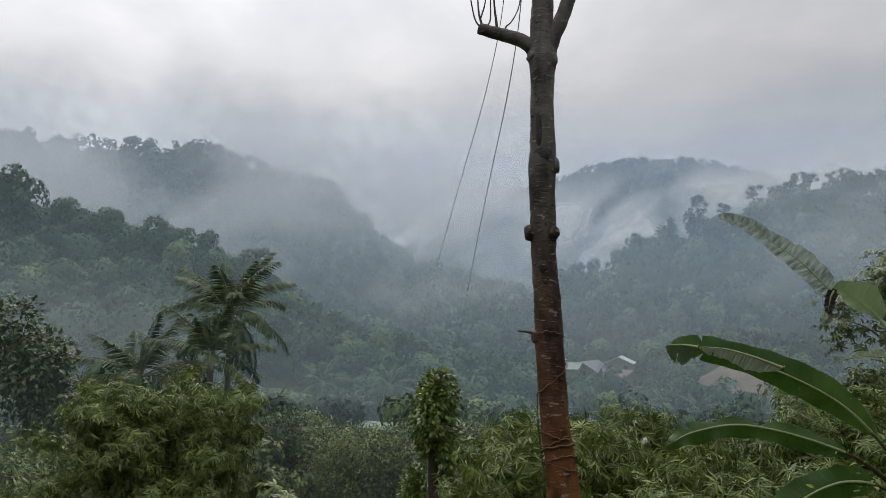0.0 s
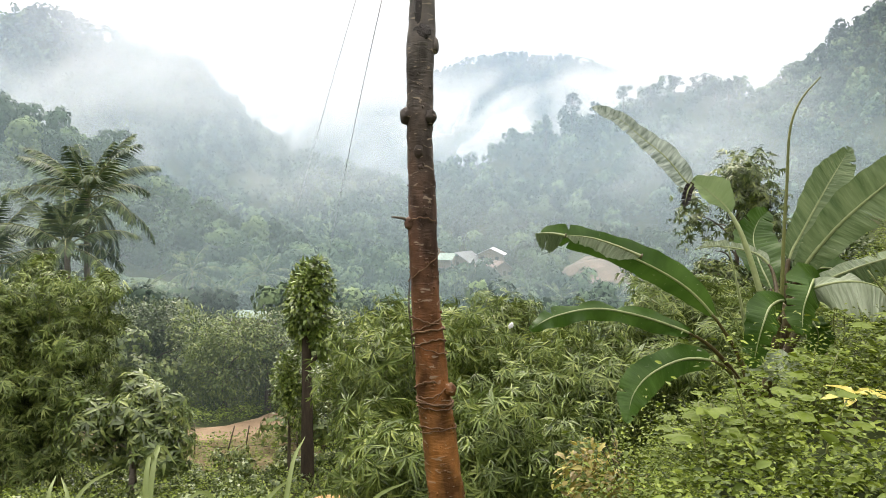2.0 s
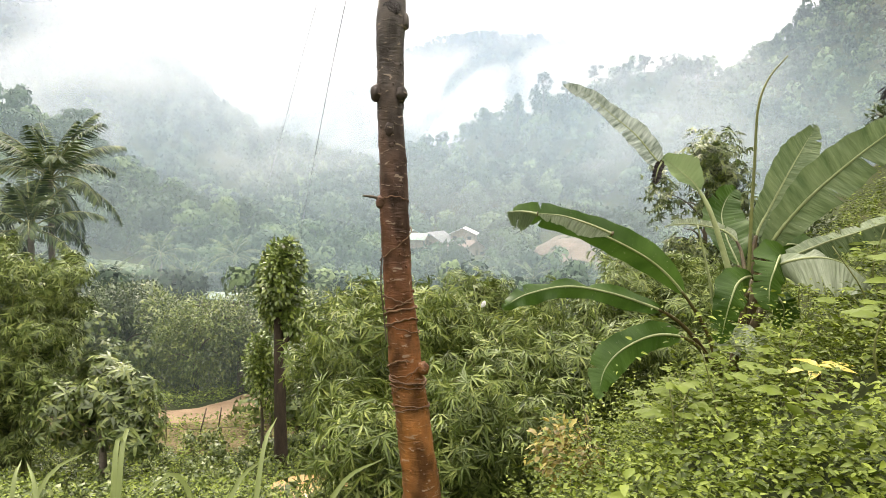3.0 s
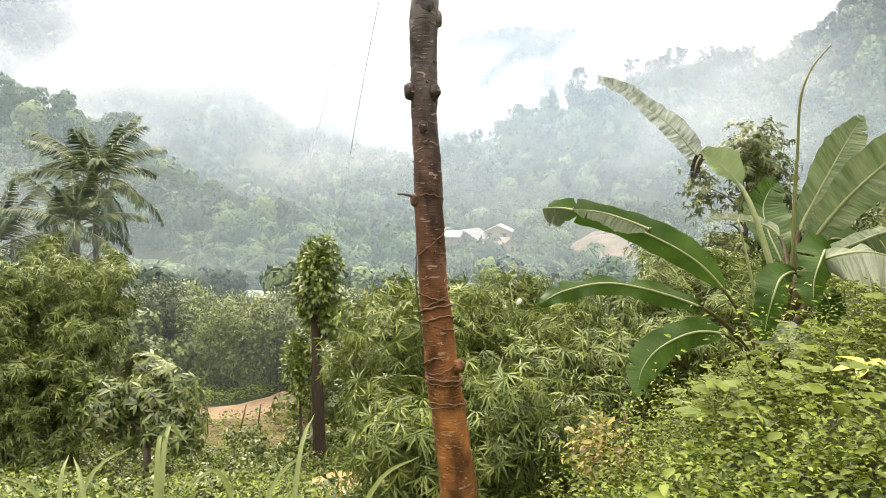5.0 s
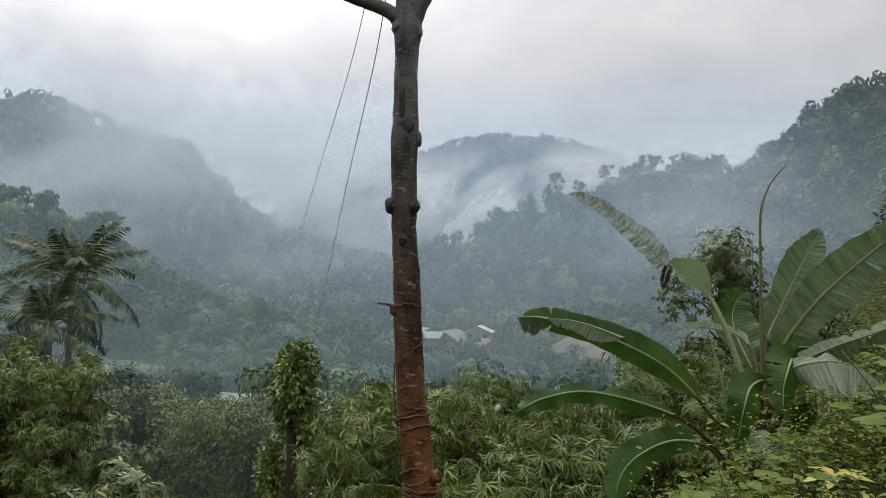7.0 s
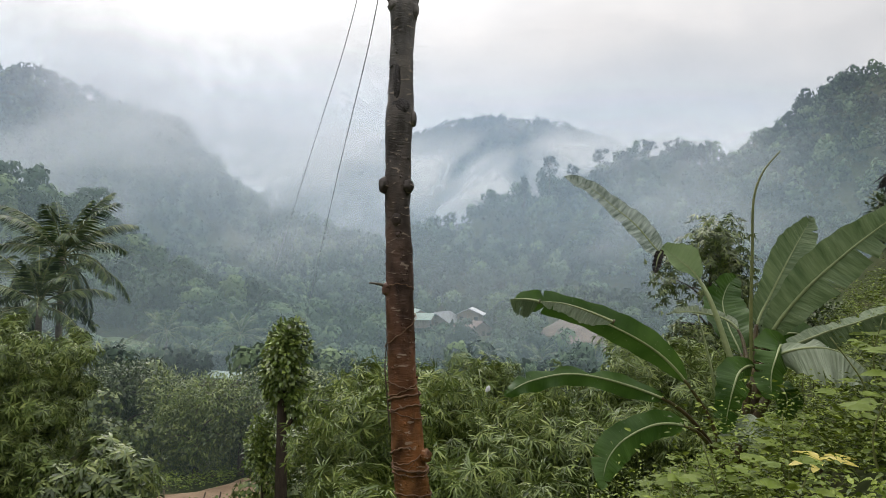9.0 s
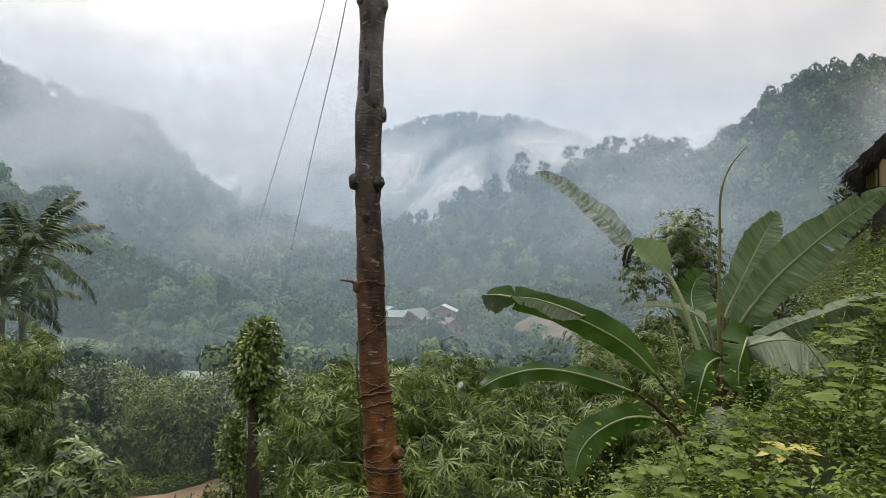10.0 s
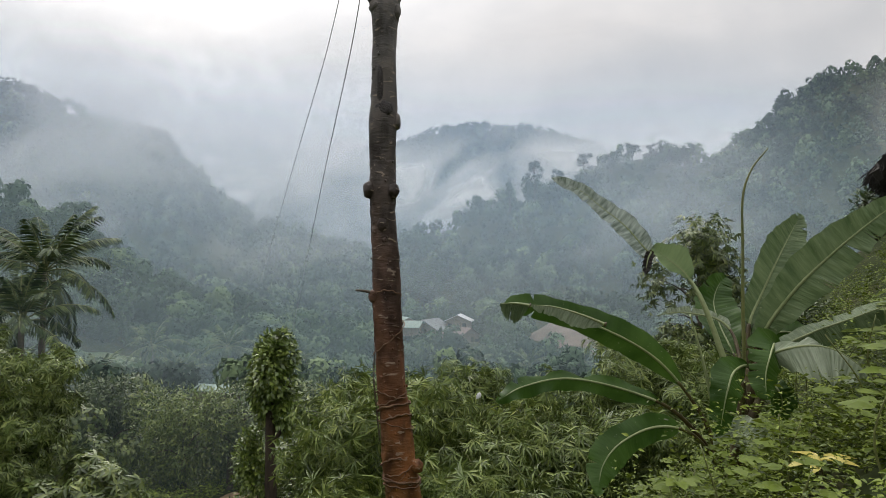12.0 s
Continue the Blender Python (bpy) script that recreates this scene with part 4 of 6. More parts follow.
def leafy_tree(at, height, crown, crown_r, leaves, label, mat, seed, length, width, trunk_r=0.1, shape=None, name="tree", lean=(0, 0), droop=0.4, limbs=7, blobs=11, category="tree", fan=0, bark=None, taper=0.0, reach=1.25, shell=0.55, spread=0.75, group=""):
    """Tapered trunk, forking limbs and a crown of single leaves."""
    rng = np.random.default_rng(seed)
    z0 = land1(*at)
    tree = thing(name, label, category, (at[0], at[1], z0), group=group)
    cz = crown - z0
    top = np.array((lean[0], lean[1], cz + crown_r[2] * 0.3))
    path = spline([(0, 0, -0.2), (lean[0] * 0.2, lean[1] * 0.2, cz * 0.4), (lean[0] * 0.7, lean[1] * 0.7, cz * 0.8), top], 24)
    v, f = tube(path, np.linspace(trunk_r, trunk_r * 0.35, 24), 12, 0.04, seed)
    part("trunk", mesh_from("trunk", v, f, bark or M_twig), tree)
    for i in range(limbs):
        a = rng.uniform(0, 2 * np.pi)
        b = path[int(rng.uniform(0.45, 0.95) * 23)]
        e = b + np.array((np.cos(a) * crown_r[0], np.sin(a) * crown_r[1], crown_r[2] * rng.uniform(0.1, 0.7))) * rng.uniform(0.5, 0.85)
        p = spline([b, (b + e) / 2 + (0, 0, 0.1 * crown_r[2]), e], 10)
        v, f = tube(p, np.linspace(trunk_r * 0.35, trunk_r * 0.08, 10), 6, 0.05, i)
        part("limb", mesh_from("limb", v, f, bark or M_twig), tree)
    P, D = leaf_cloud(rng, leaves, (lean[0], lean[1], cz), crown_r, blobs=blobs, shell=shell, spread=spread)
    if taper:
        up = (P[:, 2:3] - cz) / crown_r[2]
        P[:, :2] = np.array(lean) + (P[:, :2] - np.array(lean)) * np.clip(1 - taper * up, 0.12, 1.6)
    if fan:
        v, f = fans(rng, P, D, fan, length, width, shape or lance(0.3, 0.1), droop=droop, spread=reach)
    else:
        A = unit(D + (0, 0, -droop) + 0.6 * rng.normal(size=P.shape))
        N = unit(D + (0, 0, 0.9) + 0.45 * rng.normal(size=P.shape))
        L = length * rng.uniform(0.6, 1.3, leaves)
        v, f = scatter(shape or blade(0.2, 0.15), P, A, N, L, L * width / length)
    part("crown", mesh_from("crown", v, f, mat), tree)
    return tree


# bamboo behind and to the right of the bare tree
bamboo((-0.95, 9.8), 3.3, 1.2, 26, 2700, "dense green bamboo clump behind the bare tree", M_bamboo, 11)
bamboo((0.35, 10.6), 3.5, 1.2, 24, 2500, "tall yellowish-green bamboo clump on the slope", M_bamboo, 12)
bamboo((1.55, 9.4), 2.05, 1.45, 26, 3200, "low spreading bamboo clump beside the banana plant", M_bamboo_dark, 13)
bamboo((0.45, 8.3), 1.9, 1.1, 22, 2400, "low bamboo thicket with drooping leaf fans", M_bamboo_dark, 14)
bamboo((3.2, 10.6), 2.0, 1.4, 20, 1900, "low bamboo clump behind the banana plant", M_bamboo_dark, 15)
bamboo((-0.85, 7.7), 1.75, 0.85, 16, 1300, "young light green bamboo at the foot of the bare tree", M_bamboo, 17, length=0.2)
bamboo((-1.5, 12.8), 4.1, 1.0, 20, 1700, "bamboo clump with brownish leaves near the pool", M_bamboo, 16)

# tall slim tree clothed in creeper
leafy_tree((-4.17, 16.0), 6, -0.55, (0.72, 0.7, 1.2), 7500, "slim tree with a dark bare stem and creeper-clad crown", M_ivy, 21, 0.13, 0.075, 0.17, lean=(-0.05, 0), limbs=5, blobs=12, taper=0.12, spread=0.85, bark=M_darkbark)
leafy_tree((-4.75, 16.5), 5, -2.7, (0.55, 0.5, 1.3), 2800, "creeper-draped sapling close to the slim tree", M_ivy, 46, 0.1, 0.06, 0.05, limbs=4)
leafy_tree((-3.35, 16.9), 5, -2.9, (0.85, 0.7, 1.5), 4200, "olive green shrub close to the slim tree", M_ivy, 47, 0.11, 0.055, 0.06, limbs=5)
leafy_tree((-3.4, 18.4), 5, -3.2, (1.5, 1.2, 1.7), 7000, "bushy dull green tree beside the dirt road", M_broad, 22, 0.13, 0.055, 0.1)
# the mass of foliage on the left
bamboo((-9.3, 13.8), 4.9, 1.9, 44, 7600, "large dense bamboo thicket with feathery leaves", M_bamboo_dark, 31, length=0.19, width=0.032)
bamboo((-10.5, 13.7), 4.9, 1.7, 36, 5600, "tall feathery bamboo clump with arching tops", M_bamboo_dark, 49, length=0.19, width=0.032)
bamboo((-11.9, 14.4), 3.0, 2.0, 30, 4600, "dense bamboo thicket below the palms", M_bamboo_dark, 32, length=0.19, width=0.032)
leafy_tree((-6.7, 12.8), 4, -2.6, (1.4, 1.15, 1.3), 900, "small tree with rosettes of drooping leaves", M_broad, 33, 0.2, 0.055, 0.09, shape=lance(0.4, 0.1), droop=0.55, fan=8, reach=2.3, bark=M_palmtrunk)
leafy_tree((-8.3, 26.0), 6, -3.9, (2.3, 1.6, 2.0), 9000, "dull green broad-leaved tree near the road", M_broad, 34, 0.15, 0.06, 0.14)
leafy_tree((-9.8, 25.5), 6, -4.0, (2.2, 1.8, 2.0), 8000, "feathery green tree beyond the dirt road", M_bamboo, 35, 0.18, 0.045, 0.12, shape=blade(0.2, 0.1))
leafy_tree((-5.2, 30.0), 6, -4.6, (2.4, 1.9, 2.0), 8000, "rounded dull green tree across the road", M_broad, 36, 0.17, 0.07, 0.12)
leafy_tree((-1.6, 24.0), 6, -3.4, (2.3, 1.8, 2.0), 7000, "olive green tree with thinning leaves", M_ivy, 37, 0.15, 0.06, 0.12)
leafy_tree((-13.5, 27.0), 6, -3.6, (2.4, 2.0, 2.3), 9000, "dark broad-leaved tree at the thicket's edge", M_dark, 38, 0.17, 0.075, 0.14)
leafy_tree((-26.0, 27.0), 7, -0.6, (3.2, 2.4, 3.2), 5200, "tall dark tree near the red earth bank", M_dark, 39, 0.3, 0.16, 0.16)
leafy_tree((-19.5, 19.0), 5, -3.2, (2.0, 1.8, 1.8), 3000, "scrubby tree at the foot of the bank", M_bamboo_dark, 40, 0.28, 0.06, 0.1, shape=blade(0.2, 0.1))
leafy_tree((3.5, 28.0), 6, -4.4, (2.6, 2.0, 1.7), 3400, "dull green tree in the hollow", M_broad, 41, 0.26, 0.12, 0.12)
leafy_tree((8.5, 30.0), 6, -3.6, (2.8, 2.0, 1.7), 3400, "dark green tree in the hollow", M_dark, 42, 0.26, 0.12, 0.12)
# the dark tree behind the banana plant
leafy_tree((4.75, 14.0), 6, 1.75, (1.0, 0.95, 1.0), 1000, "open-crowned tree with drooping leaf sprays behind the banana plant", M_broad, 43, 0.14, 0.034, 0.07, droop=1.0, fan=6, blobs=16, shell=0.2, spread=0.95, limbs=12)
leafy_tree((4.4, 13.6), 5, 0.25, (0.75, 0.8, 0.8), 800, "dark bush of drooping leaf sprays behind the banana plant", M_broad, 48, 0.14, 0.034, 0.05, droop=1.0, fan=6, blobs=12, limbs=5)
leafy_tree((6.6, 15.5), 6, 0.3, (1.8, 1.4, 1.3), 6000, "dark leafy shrub on the slope below the hut", M_dark, 44, 0.14, 0.055, 0.09)
leafy_tree((10.3, 17.5), 6, 3.1, (0.6, 0.6, 0.9), 1100, "thin dark tree beside the thatched hut", M_dark, 45, 0.18, 0.07, 0.06)


# tall trees that stand clear of the ridge, seen through the mist
def ridge_tree(bearing, slope, r, seed, open_crown=True):
    """A thin-stemmed tree whose top is at the given height over distance."""
    rng = np.random.default_rng(seed)
    x, y = 292 * math.sin(radians(bearing)), 292 * math.cos(radians(bearing))
    z = land1(x, y)
    h = max(9.0, 1.6 + slope * y - z)
    tree = thing("tree", "tall thin-stemmed tree standing clear of the misty ridge", "tree", (x, y, z), group="lone trees on the ridge")
    path = spline([(0, 0, -0.3), (0.2, 0, h * 0.4), (-0.2, 0, h * 0.75), (0.1, 0, h * 0.95)], 16)
    v, f = tube(path, np.linspace(0.3, 0.07, 16), 8, 0.03, seed)
    part("trunk", mesh_from("trunk", v, f, M_twig), tree)
    clumps = []
    for i in range(13):
        a = i * 2.4 + rng.uniform(-0.4, 0.4)
        if open_crown:
            u = rng.uniform(0.3, 1.0)
            e = np.array((np.cos(a) * r * u, np.sin(a) * r * u, h - r * (0.3 + 1.4 * rng.random() * (0.35 + u))))
            b, size = path[int(rng.uniform(8, 14))], r * rng.uniform(0.2, 0.36)
        else:
            w = i / 12
            e = np.array((np.cos(a) * r * (1 - 0.85 * w), np.sin(a) * r * (1 - 0.85 * w), h * (0.45 + 0.53 * w)))
            b, size = path[int(6 + 9 * w)], r * (0.5 - 0.3 * w)
        v, f = tube(spline([b, (b + e) / 2 + (0, 0, 0.06 * r), e], 8), np.linspace(0.12, 0.04, 8), 5)
        part("limb", mesh_from("limb", v, f, M_twig), tree)
        clumps.append((e, size))
    P, N = [], []
    for e, size in clumps:
        q = unit(rng.normal(size=(95, 3)))
        P.append(e + q * size * (1, 1, 0.8) * rng.uniform(0.4, 1.1, (95, 1)))
        N.append(unit(q + 0.4 * rng.normal(size=q.shape)))
    P, N = np.vstack(P), np.vstack(N)
    v, f = scatter(blade(0.1, 0.1), P, unit(rng.normal(size=P.shape)), N, rng.uniform(0.35, 0.75, len(P)), rng.uniform(0.3, 0.6, len(P)))
    part("crown", mesh_from("crown", v, f, M_wood), tree)


for i, (bearing, slope, r, crown) in enumerate(((6.4, 0.170, 4.5, True), (4.4, 0.140, 1.7, False), (10.4, 0.179, 3.0, True), (12.4, 0.179, 3.8, True), (14.1, 0.194, 3.2, True),
                                               (8.3, 0.158, 2.4, True), (17.0, 0.177, 2.4, False), (18.0, 0.188, 2.4, False), (15.6, 0.184, 2.6, True))):
    ridge_tree(bearing, slope, r, 300 + i, crown)


# ------------------------------------------------------------------ coconut palms
def palm(at, crown_z, frond, fronds, label, seed, detail=46, mat=None, group="coconut palms", trunk_r=0.16, lean=(0, 0), low=-50):
    rng = np.random.default_rng(seed)
    z0 = land1(*at)
    p = thing("coconut_palm", label, "palm", (at[0], at[1], z0), group=group)
    h = crown_z - z0
    path = spline([(0, 0, -0.3), (lean[0] * 0.5, lean[1] * 0.5, h * 0.4), (lean[0] * 0.9, lean[1] * 0.9, h * 0.8), (lean[0], lean[1], h)], 30)
    v, f = tube(path, np.linspace(trunk_r * 1.25, trunk_r * 0.8, 30) * (1 + 0.06 * (np.arange(30) % 2)), 12)
    part("trunk", mesh_from("trunk", v, f, M_palmtrunk), p)
    top = path[-1]
    for i in range(fronds):
        a = i * 2.39996 + rng.uniform(-0.25, 0.25)
        tilt = np.radians(np.interp(i, [0, 0.25 * fronds, 0.55 * fronds, fronds - 1], [82, 58, 24, low - 16]) + rng.uniform(-8, 8))
        L = frond * rng.uniform(0.85, 1.1) * (0.8 if i < 3 else 1)
        hd = np.array((np.cos(a), np.sin(a), 0))
        s = np.linspace(0, 1, detail)
        bend = np.radians(rng.uniform(18, 34) + 44 * np.cos(tilt))
        angle = tilt - bend * s ** 1.4
        rib = top + np.cumsum(hd * np.cos(angle)[:, None] + np.array((0, 0, 1)) * np.sin(angle)[:, None], axis=0) * (L / detail)
        rv, rf = tube(rib, np.linspace(0.03, 0.006, detail) * frond / 3, 5)
        leaf = part("frond", mesh_from("frond", rv, rf, M_culm), p)
        tang = unit(np.gradient(rib, axis=0))
        side = unit(np.cross(tang, (0, 0, 1.0)) + 1e-6)
        k = slice(max(3, detail // 6), None)
        P, A, N, S = [], [], [], []
        length = frond * 0.23 * np.sin(np.pi * (0.2 + 0.74 * s[k])) ** 0.6
        for sg in (-1, 1):
            ax = unit(side[k] * sg * 0.8 + tang[k] * 0.65 + np.array((0, 0, -0.42)) + 0.07 * rng.normal(size=rib[k].shape))
            P.append(rib[k]), A.append(ax), N.append(unit(np.cross(side[k], tang[k]) + side[k] * sg * 0.4)), S.append(length * rng.uniform(0.85, 1.1, len(length)))
        P, A, N, S = np.vstack(P), np.vstack(A), np.vstack(N), np.concatenate(S)
        v, f = scatter(blade(0.45, 0.04), P, A, N, S, 0.058 * frond / 3 * (46 / detail) ** 0.8)
        part("frond_blade", mesh_from("frond_blade", v, f, mat or M_palm), leaf)
    return p


palm((-23.7, 40.0), 2.2, 5.0, 21, "tall coconut palm with long drooping fronds above the thicket", 51, lean=(0.2, 0), low=-18)
palm((-26.9, 36.0), -1.5, 4.7, 19, "squat coconut palm beside the tall one", 52, low=-10)
palm((-22.6, 36.5), -0.4, 4.3, 17, "young coconut palm beneath the tall one", 53, low=-10)
for i, (x, y, z, s) in enumerate(((-34.5, 80, -5.6, 3.9), (-26.5, 82, -6.0, 3.9), (-37.5, 84, -9, 3.6), (-29.5, 76, -8.3, 3.4), (-31.5, 62, -6.6, 3.0), (-21.0, 78, -7.2, 3.4),
                                 (-44.0, 66, -3.6, 3.8), (-38, 44, -4.4, 3.4), (17.0, 95, -9.5, 3.6), (22.0, 102, -9.5, 3.6), (2.5, 90, -8.8, 3.2), (9.0, 88, -9.0, 3.2), (-15.0, 66, -6.6, 2.4))):
    palm((x, y), z, s, 17, "hazy coconut palm standing in the valley", 60 + i, detail=22, group="palms in the valley", low=-15)


# ------------------------------------------------------------------ banana plant
def banana_leaf(plant, pts, width, mat, fold=0.35, roll=0.0, tears=0, name="leaf", label="", seed=0, stalk=0.22, wave=0.012, droop=0.0, rib_r=0.012, torn_from=0.3, corrugation=0.004, stalk_mat=None, notches=()):
    """A long blade on a curved midrib: corrugated, with a wavy torn margin."""
    rng = np.random.default_rng(seed)
    n, m = 84, 7
    path = spline(pts, n)
    s = np.linspace(0, 1, n)
    t = np.clip((s - stalk) / (1 - stalk), 0, 1)
    prof = width * np.sin(np.pi * np.clip(t, 0, 1) ** 0.75) ** 0.55 * np.where(t > 0, 1, 0)
    prof = prof * (1 - 0.12 * np.sin(t * 9 + seed))
    # deep rounded notches between the lobes of a ragged blade, on its upper half
    upper = prof * np.prod([1 - d * np.exp(-np.abs((t - c) / 0.05)) for c, d in notches], axis=0) if notches else prof
    tang = unit(np.gradient(path, axis=0))
    face = np.array((0.0, -1.0, 0.25))
    side = unit(np.cross(tang, face))
    nor = unit(np.cross(side, tang))
    ca, sa = np.cos(roll), np.sin(roll)
    side, nor = side * ca + nor * sa, nor * ca - side * sa
    tear = {(int(rng.uniform(n * max(stalk + 0.1, torn_from), n - 3)), int(rng.choice((-1, 1)))): (rng.uniform(0.4, 0.9), rng.uniform(0.006, 0.03)) for _ in range(tears)}
    verts, uvs, faces, index = [], [], [], {}
    ripple = np.linalg.norm(path[-1] - path[0]) / n

    def point(i, j, after=True):
        """The vertex at step i along and j across (negative: the other half); at a tear the two sides part."""
        sg, u = (-1 if j < 0 else 1), abs(j) / (m - 1)
        cut, gap = tear.get((i, sg), (0, 0))
        open_by = max(0.0, (u - (1 - cut)) / cut) if cut else 0.0
        key = (i, j, after if open_by > 0 else True)
        if key not in index:
            w = (prof if sg < 0 else upper)[i] * u * (1 + 0.03 * np.sin(i * 0.9 + 3 * sg + seed) * u)
            lift = wave * np.sin(i * 0.45 + seed * 2 + sg) * u ** 2 + corrugation * np.sin(i * 1.9 + seed) * min(1, 3 * u) * (1 - u ** 3)
            q = path[i] + side[i] * sg * w * np.cos(fold) + nor[i] * (w * np.sin(fold) + lift) + tang[i] * 0.22 * w + np.array((0, 0, -droop * w * u))
            if open_by > 0:
                q = q + (tang[i] * gap - nor[i] * gap * 0.8 if after else -tang[i] * gap) * open_by
            index[key] = len(verts)
            verts.append(q)
            uvs.append((sg * u, s[i]))
        return index[key]

    for i in range(n - 1):
        if t[i + 1] <= 0:
            continue
        for sg in (-1, 1):
            for j in range(m - 1):
                q = (point(i, sg * j), point(i, sg * (j + 1)), point(i + 1, sg * (j + 1), False), point(i + 1, sg * j, False))
                faces.append(q if sg > 0 else q[::-1])
    org = np.array(plant.location)
    me = mesh_from(name, np.array(verts) - org, np.array(faces), mat)
    layer = me.uv_layers.new(name="leaf")
    idx = np.empty(len(me.loops), np.int32)
    me.loops.foreach_get("vertex_index", idx)
    layer.data.foreach_set("uv", np.array(uvs, np.float32)[idx].ravel())
    leaf = part(name, me, plant, label)
    rib = path - org - nor * 0.004
    k = max(3, int(stalk * n) + 2)
    r = np.interp(s, [0, stalk, 1], [rib_r * 1.9, rib_r, 0.003])
    v, f = tube(rib[k - 2:], r[k - 2:], 8)
    part("midrib", mesh_from("midrib", v, f, M_midrib), leaf)
    v, f = tube(rib[:k], r[:k] * 1.05, 8)
    part("stalk", mesh_from("stalk", v, f, stalk_mat or M_stem), leaf, "brown-green channelled leaf stalk")
    return leaf


def banana_plant():
    org = (2.2, 6.0, land1(2.2, 6.0))
    plant = thing("banana_plant", "large banana plant with broad glossy torn leaves on the slope", "banana plant", org)

    def stem(pts, r0, r1, seed):
        v, f = tube(spline(pts, 24) - np.array(org), np.linspace(r0, r1, 24), 14, 0.03, seed)
        part("stem", mesh_from("stem", v, f, M_stem), plant, "brown sheathed false stem")

    stem([(2.22, 6.0, org[2] - 0.1), (2.2, 6.0, -0.1), (2.16, 6.0, 0.12)], 0.075, 0.05, 1)
    stem([(2.30, 6.05, org[2] - 0.1), (2.34, 6.05, 0.2), (2.44, 6.1, 0.55), (2.5, 6.15, 0.85)], 0.085, 0.045, 2)
    stem([(2.36, 6.0, org[2] - 0.1), (2.4, 6.0, 0.3), (2.52, 6.02, 0.62), (2.6, 6.05, 0.8)], 0.05, 0.03, 3)
    stem([(2.26, 6.0, 0.05), (2.32, 5.98, 0.4), (2.36, 6.0, 0.75)], 0.04, 0.03, 4)
    A, B = M_banana, M_banana_pale
    # long folded leaf: lower blade, then the outer blade bent over
    banana_leaf(plant, [(2.29, 6.0, 0.7), (2.1, 6.1, 1.36), (1.99, 6.2, 1.62), (1.86, 6.25, 1.76), (1.72, 6.3, 1.88)], 0.16, M_banana_fresh, 0.75, seed=1, stalk=0.46, rib_r=0.015, stalk_mat=M_midrib)
    banana_leaf(plant, [(1.74, 6.3, 1.80), (1.66, 6.31, 1.87), (1.5, 6.35, 2.07), (1.31, 6.4, 2.24), (1.1, 6.45, 2.42), (0.87, 6.5, 2.53)], 0.1, M_banana_silver, 0.25, seed=2, stalk=0.02, tears=2, wave=0.012, label="pale folded-over leaf end")
    banana_leaf(plant, [(2.16, 6.0, 0.11), (2.0, 6.0, 0.5), (1.63, 5.9, 0.94), (1.14, 5.8, 1.22), (0.67, 5.7, 1.37), (0.37, 5.6, 1.42)], 0.148, A, -0.55, roll=0.35, seed=3, stalk=0.3, tears=3, corrugation=0.0012, torn_from=0.8)
    banana_leaf(plant, [(2.18, 6.0, 0.06), (1.77, 5.8, 0.51), (1.37, 5.6, 0.72), (0.85, 5.4, 0.86), (0.49, 5.3, 0.82), (0.27, 5.2, 0.72)], 0.098, A, -0.35, roll=-0.2, seed=4, stalk=0.3, tears=2, corrugation=0.0012, torn_from=0.6, wave=0.02, notches=((0.36, 0.75), (0.56, 0.6)))
    banana_leaf(plant, [(2.19, 6.0, -0.01), (1.85, 5.7, 0.37), (1.52, 5.5, 0.48), (1.21, 5.3, 0.42), (1.04, 5.2, 0.28), (0.97, 5.1, 0.08)], 0.135, A, -0.2, seed=5, stalk=0.28, tears=2, corrugation=0.0012, torn_from=0.8)
    banana_leaf(plant, [(2.53, 6.3, 0.79), (2.59, 6.4, 1.19), (2.74, 6.5, 1.44), (2.94, 6.6, 1.76), (3.11, 6.7, 2.0), (3.27, 6.8, 2.21)], 0.2, M_banana_mid, 0.45, seed=6, stalk=0.2, tears=4, rib_r=0.017)
    banana_leaf(plant, [(2.51, 6.2, 0.76), (2.57, 6.1, 1.11), (2.79, 6.0, 1.48), (3.1, 5.9, 1.82), (3.42, 5.8, 2.11), (3.68, 5.7, 2.31)], 0.185, M_banana_mid, 0.15, seed=7, stalk=0.16, tears=6, wave=0.03, rib_r=0.02)
    banana_leaf(plant, [(2.40, 5.9, 0.88), (2.5, 5.65, 1.03), (2.68, 5.5, 1.09), (2.86, 5.45, 1.05), (3.02, 5.4, 0.92), (3.12, 5.4, 0.76)], 0.27, B, -0.55, roll=0.8, seed=8, stalk=0.12, tears=9, wave=0.03, label="pale drooping torn leaf")
    banana_leaf(plant, [(2.48, 6.0, 0.78), (2.32, 5.8, 0.9), (2.14, 5.6, 0.88), (2.05, 5.5, 0.76), (2.01, 5.5, 0.59), (1.98, 5.5, 0.41)], 0.14, A, -0.3, seed=9, stalk=0.2, tears=2, corrugation=0.0015)
    banana_leaf(plant, [(2.52, 6.1, 0.77), (2.71, 6.1, 1.0), (3.01, 6.1, 1.15), (3.3, 6.1, 1.25), (3.64, 6.1, 1.37), (3.98, 6.1, 1.47)], 0.16, M_banana_mid, -0.6, roll=0.5, seed=10, stalk=0.12, tears=8)
    banana_leaf(plant, [(2.44, 6.2, 0.81), (2.45, 6.4, 1.09), (2.37, 6.5, 1.22), (2.22, 6.6, 1.27), (2.01, 6.6, 1.29), (1.84, 6.6, 1.26)], 0.062, B, -0.7, roll=0.9, seed=11, stalk=0.25, tears=4)
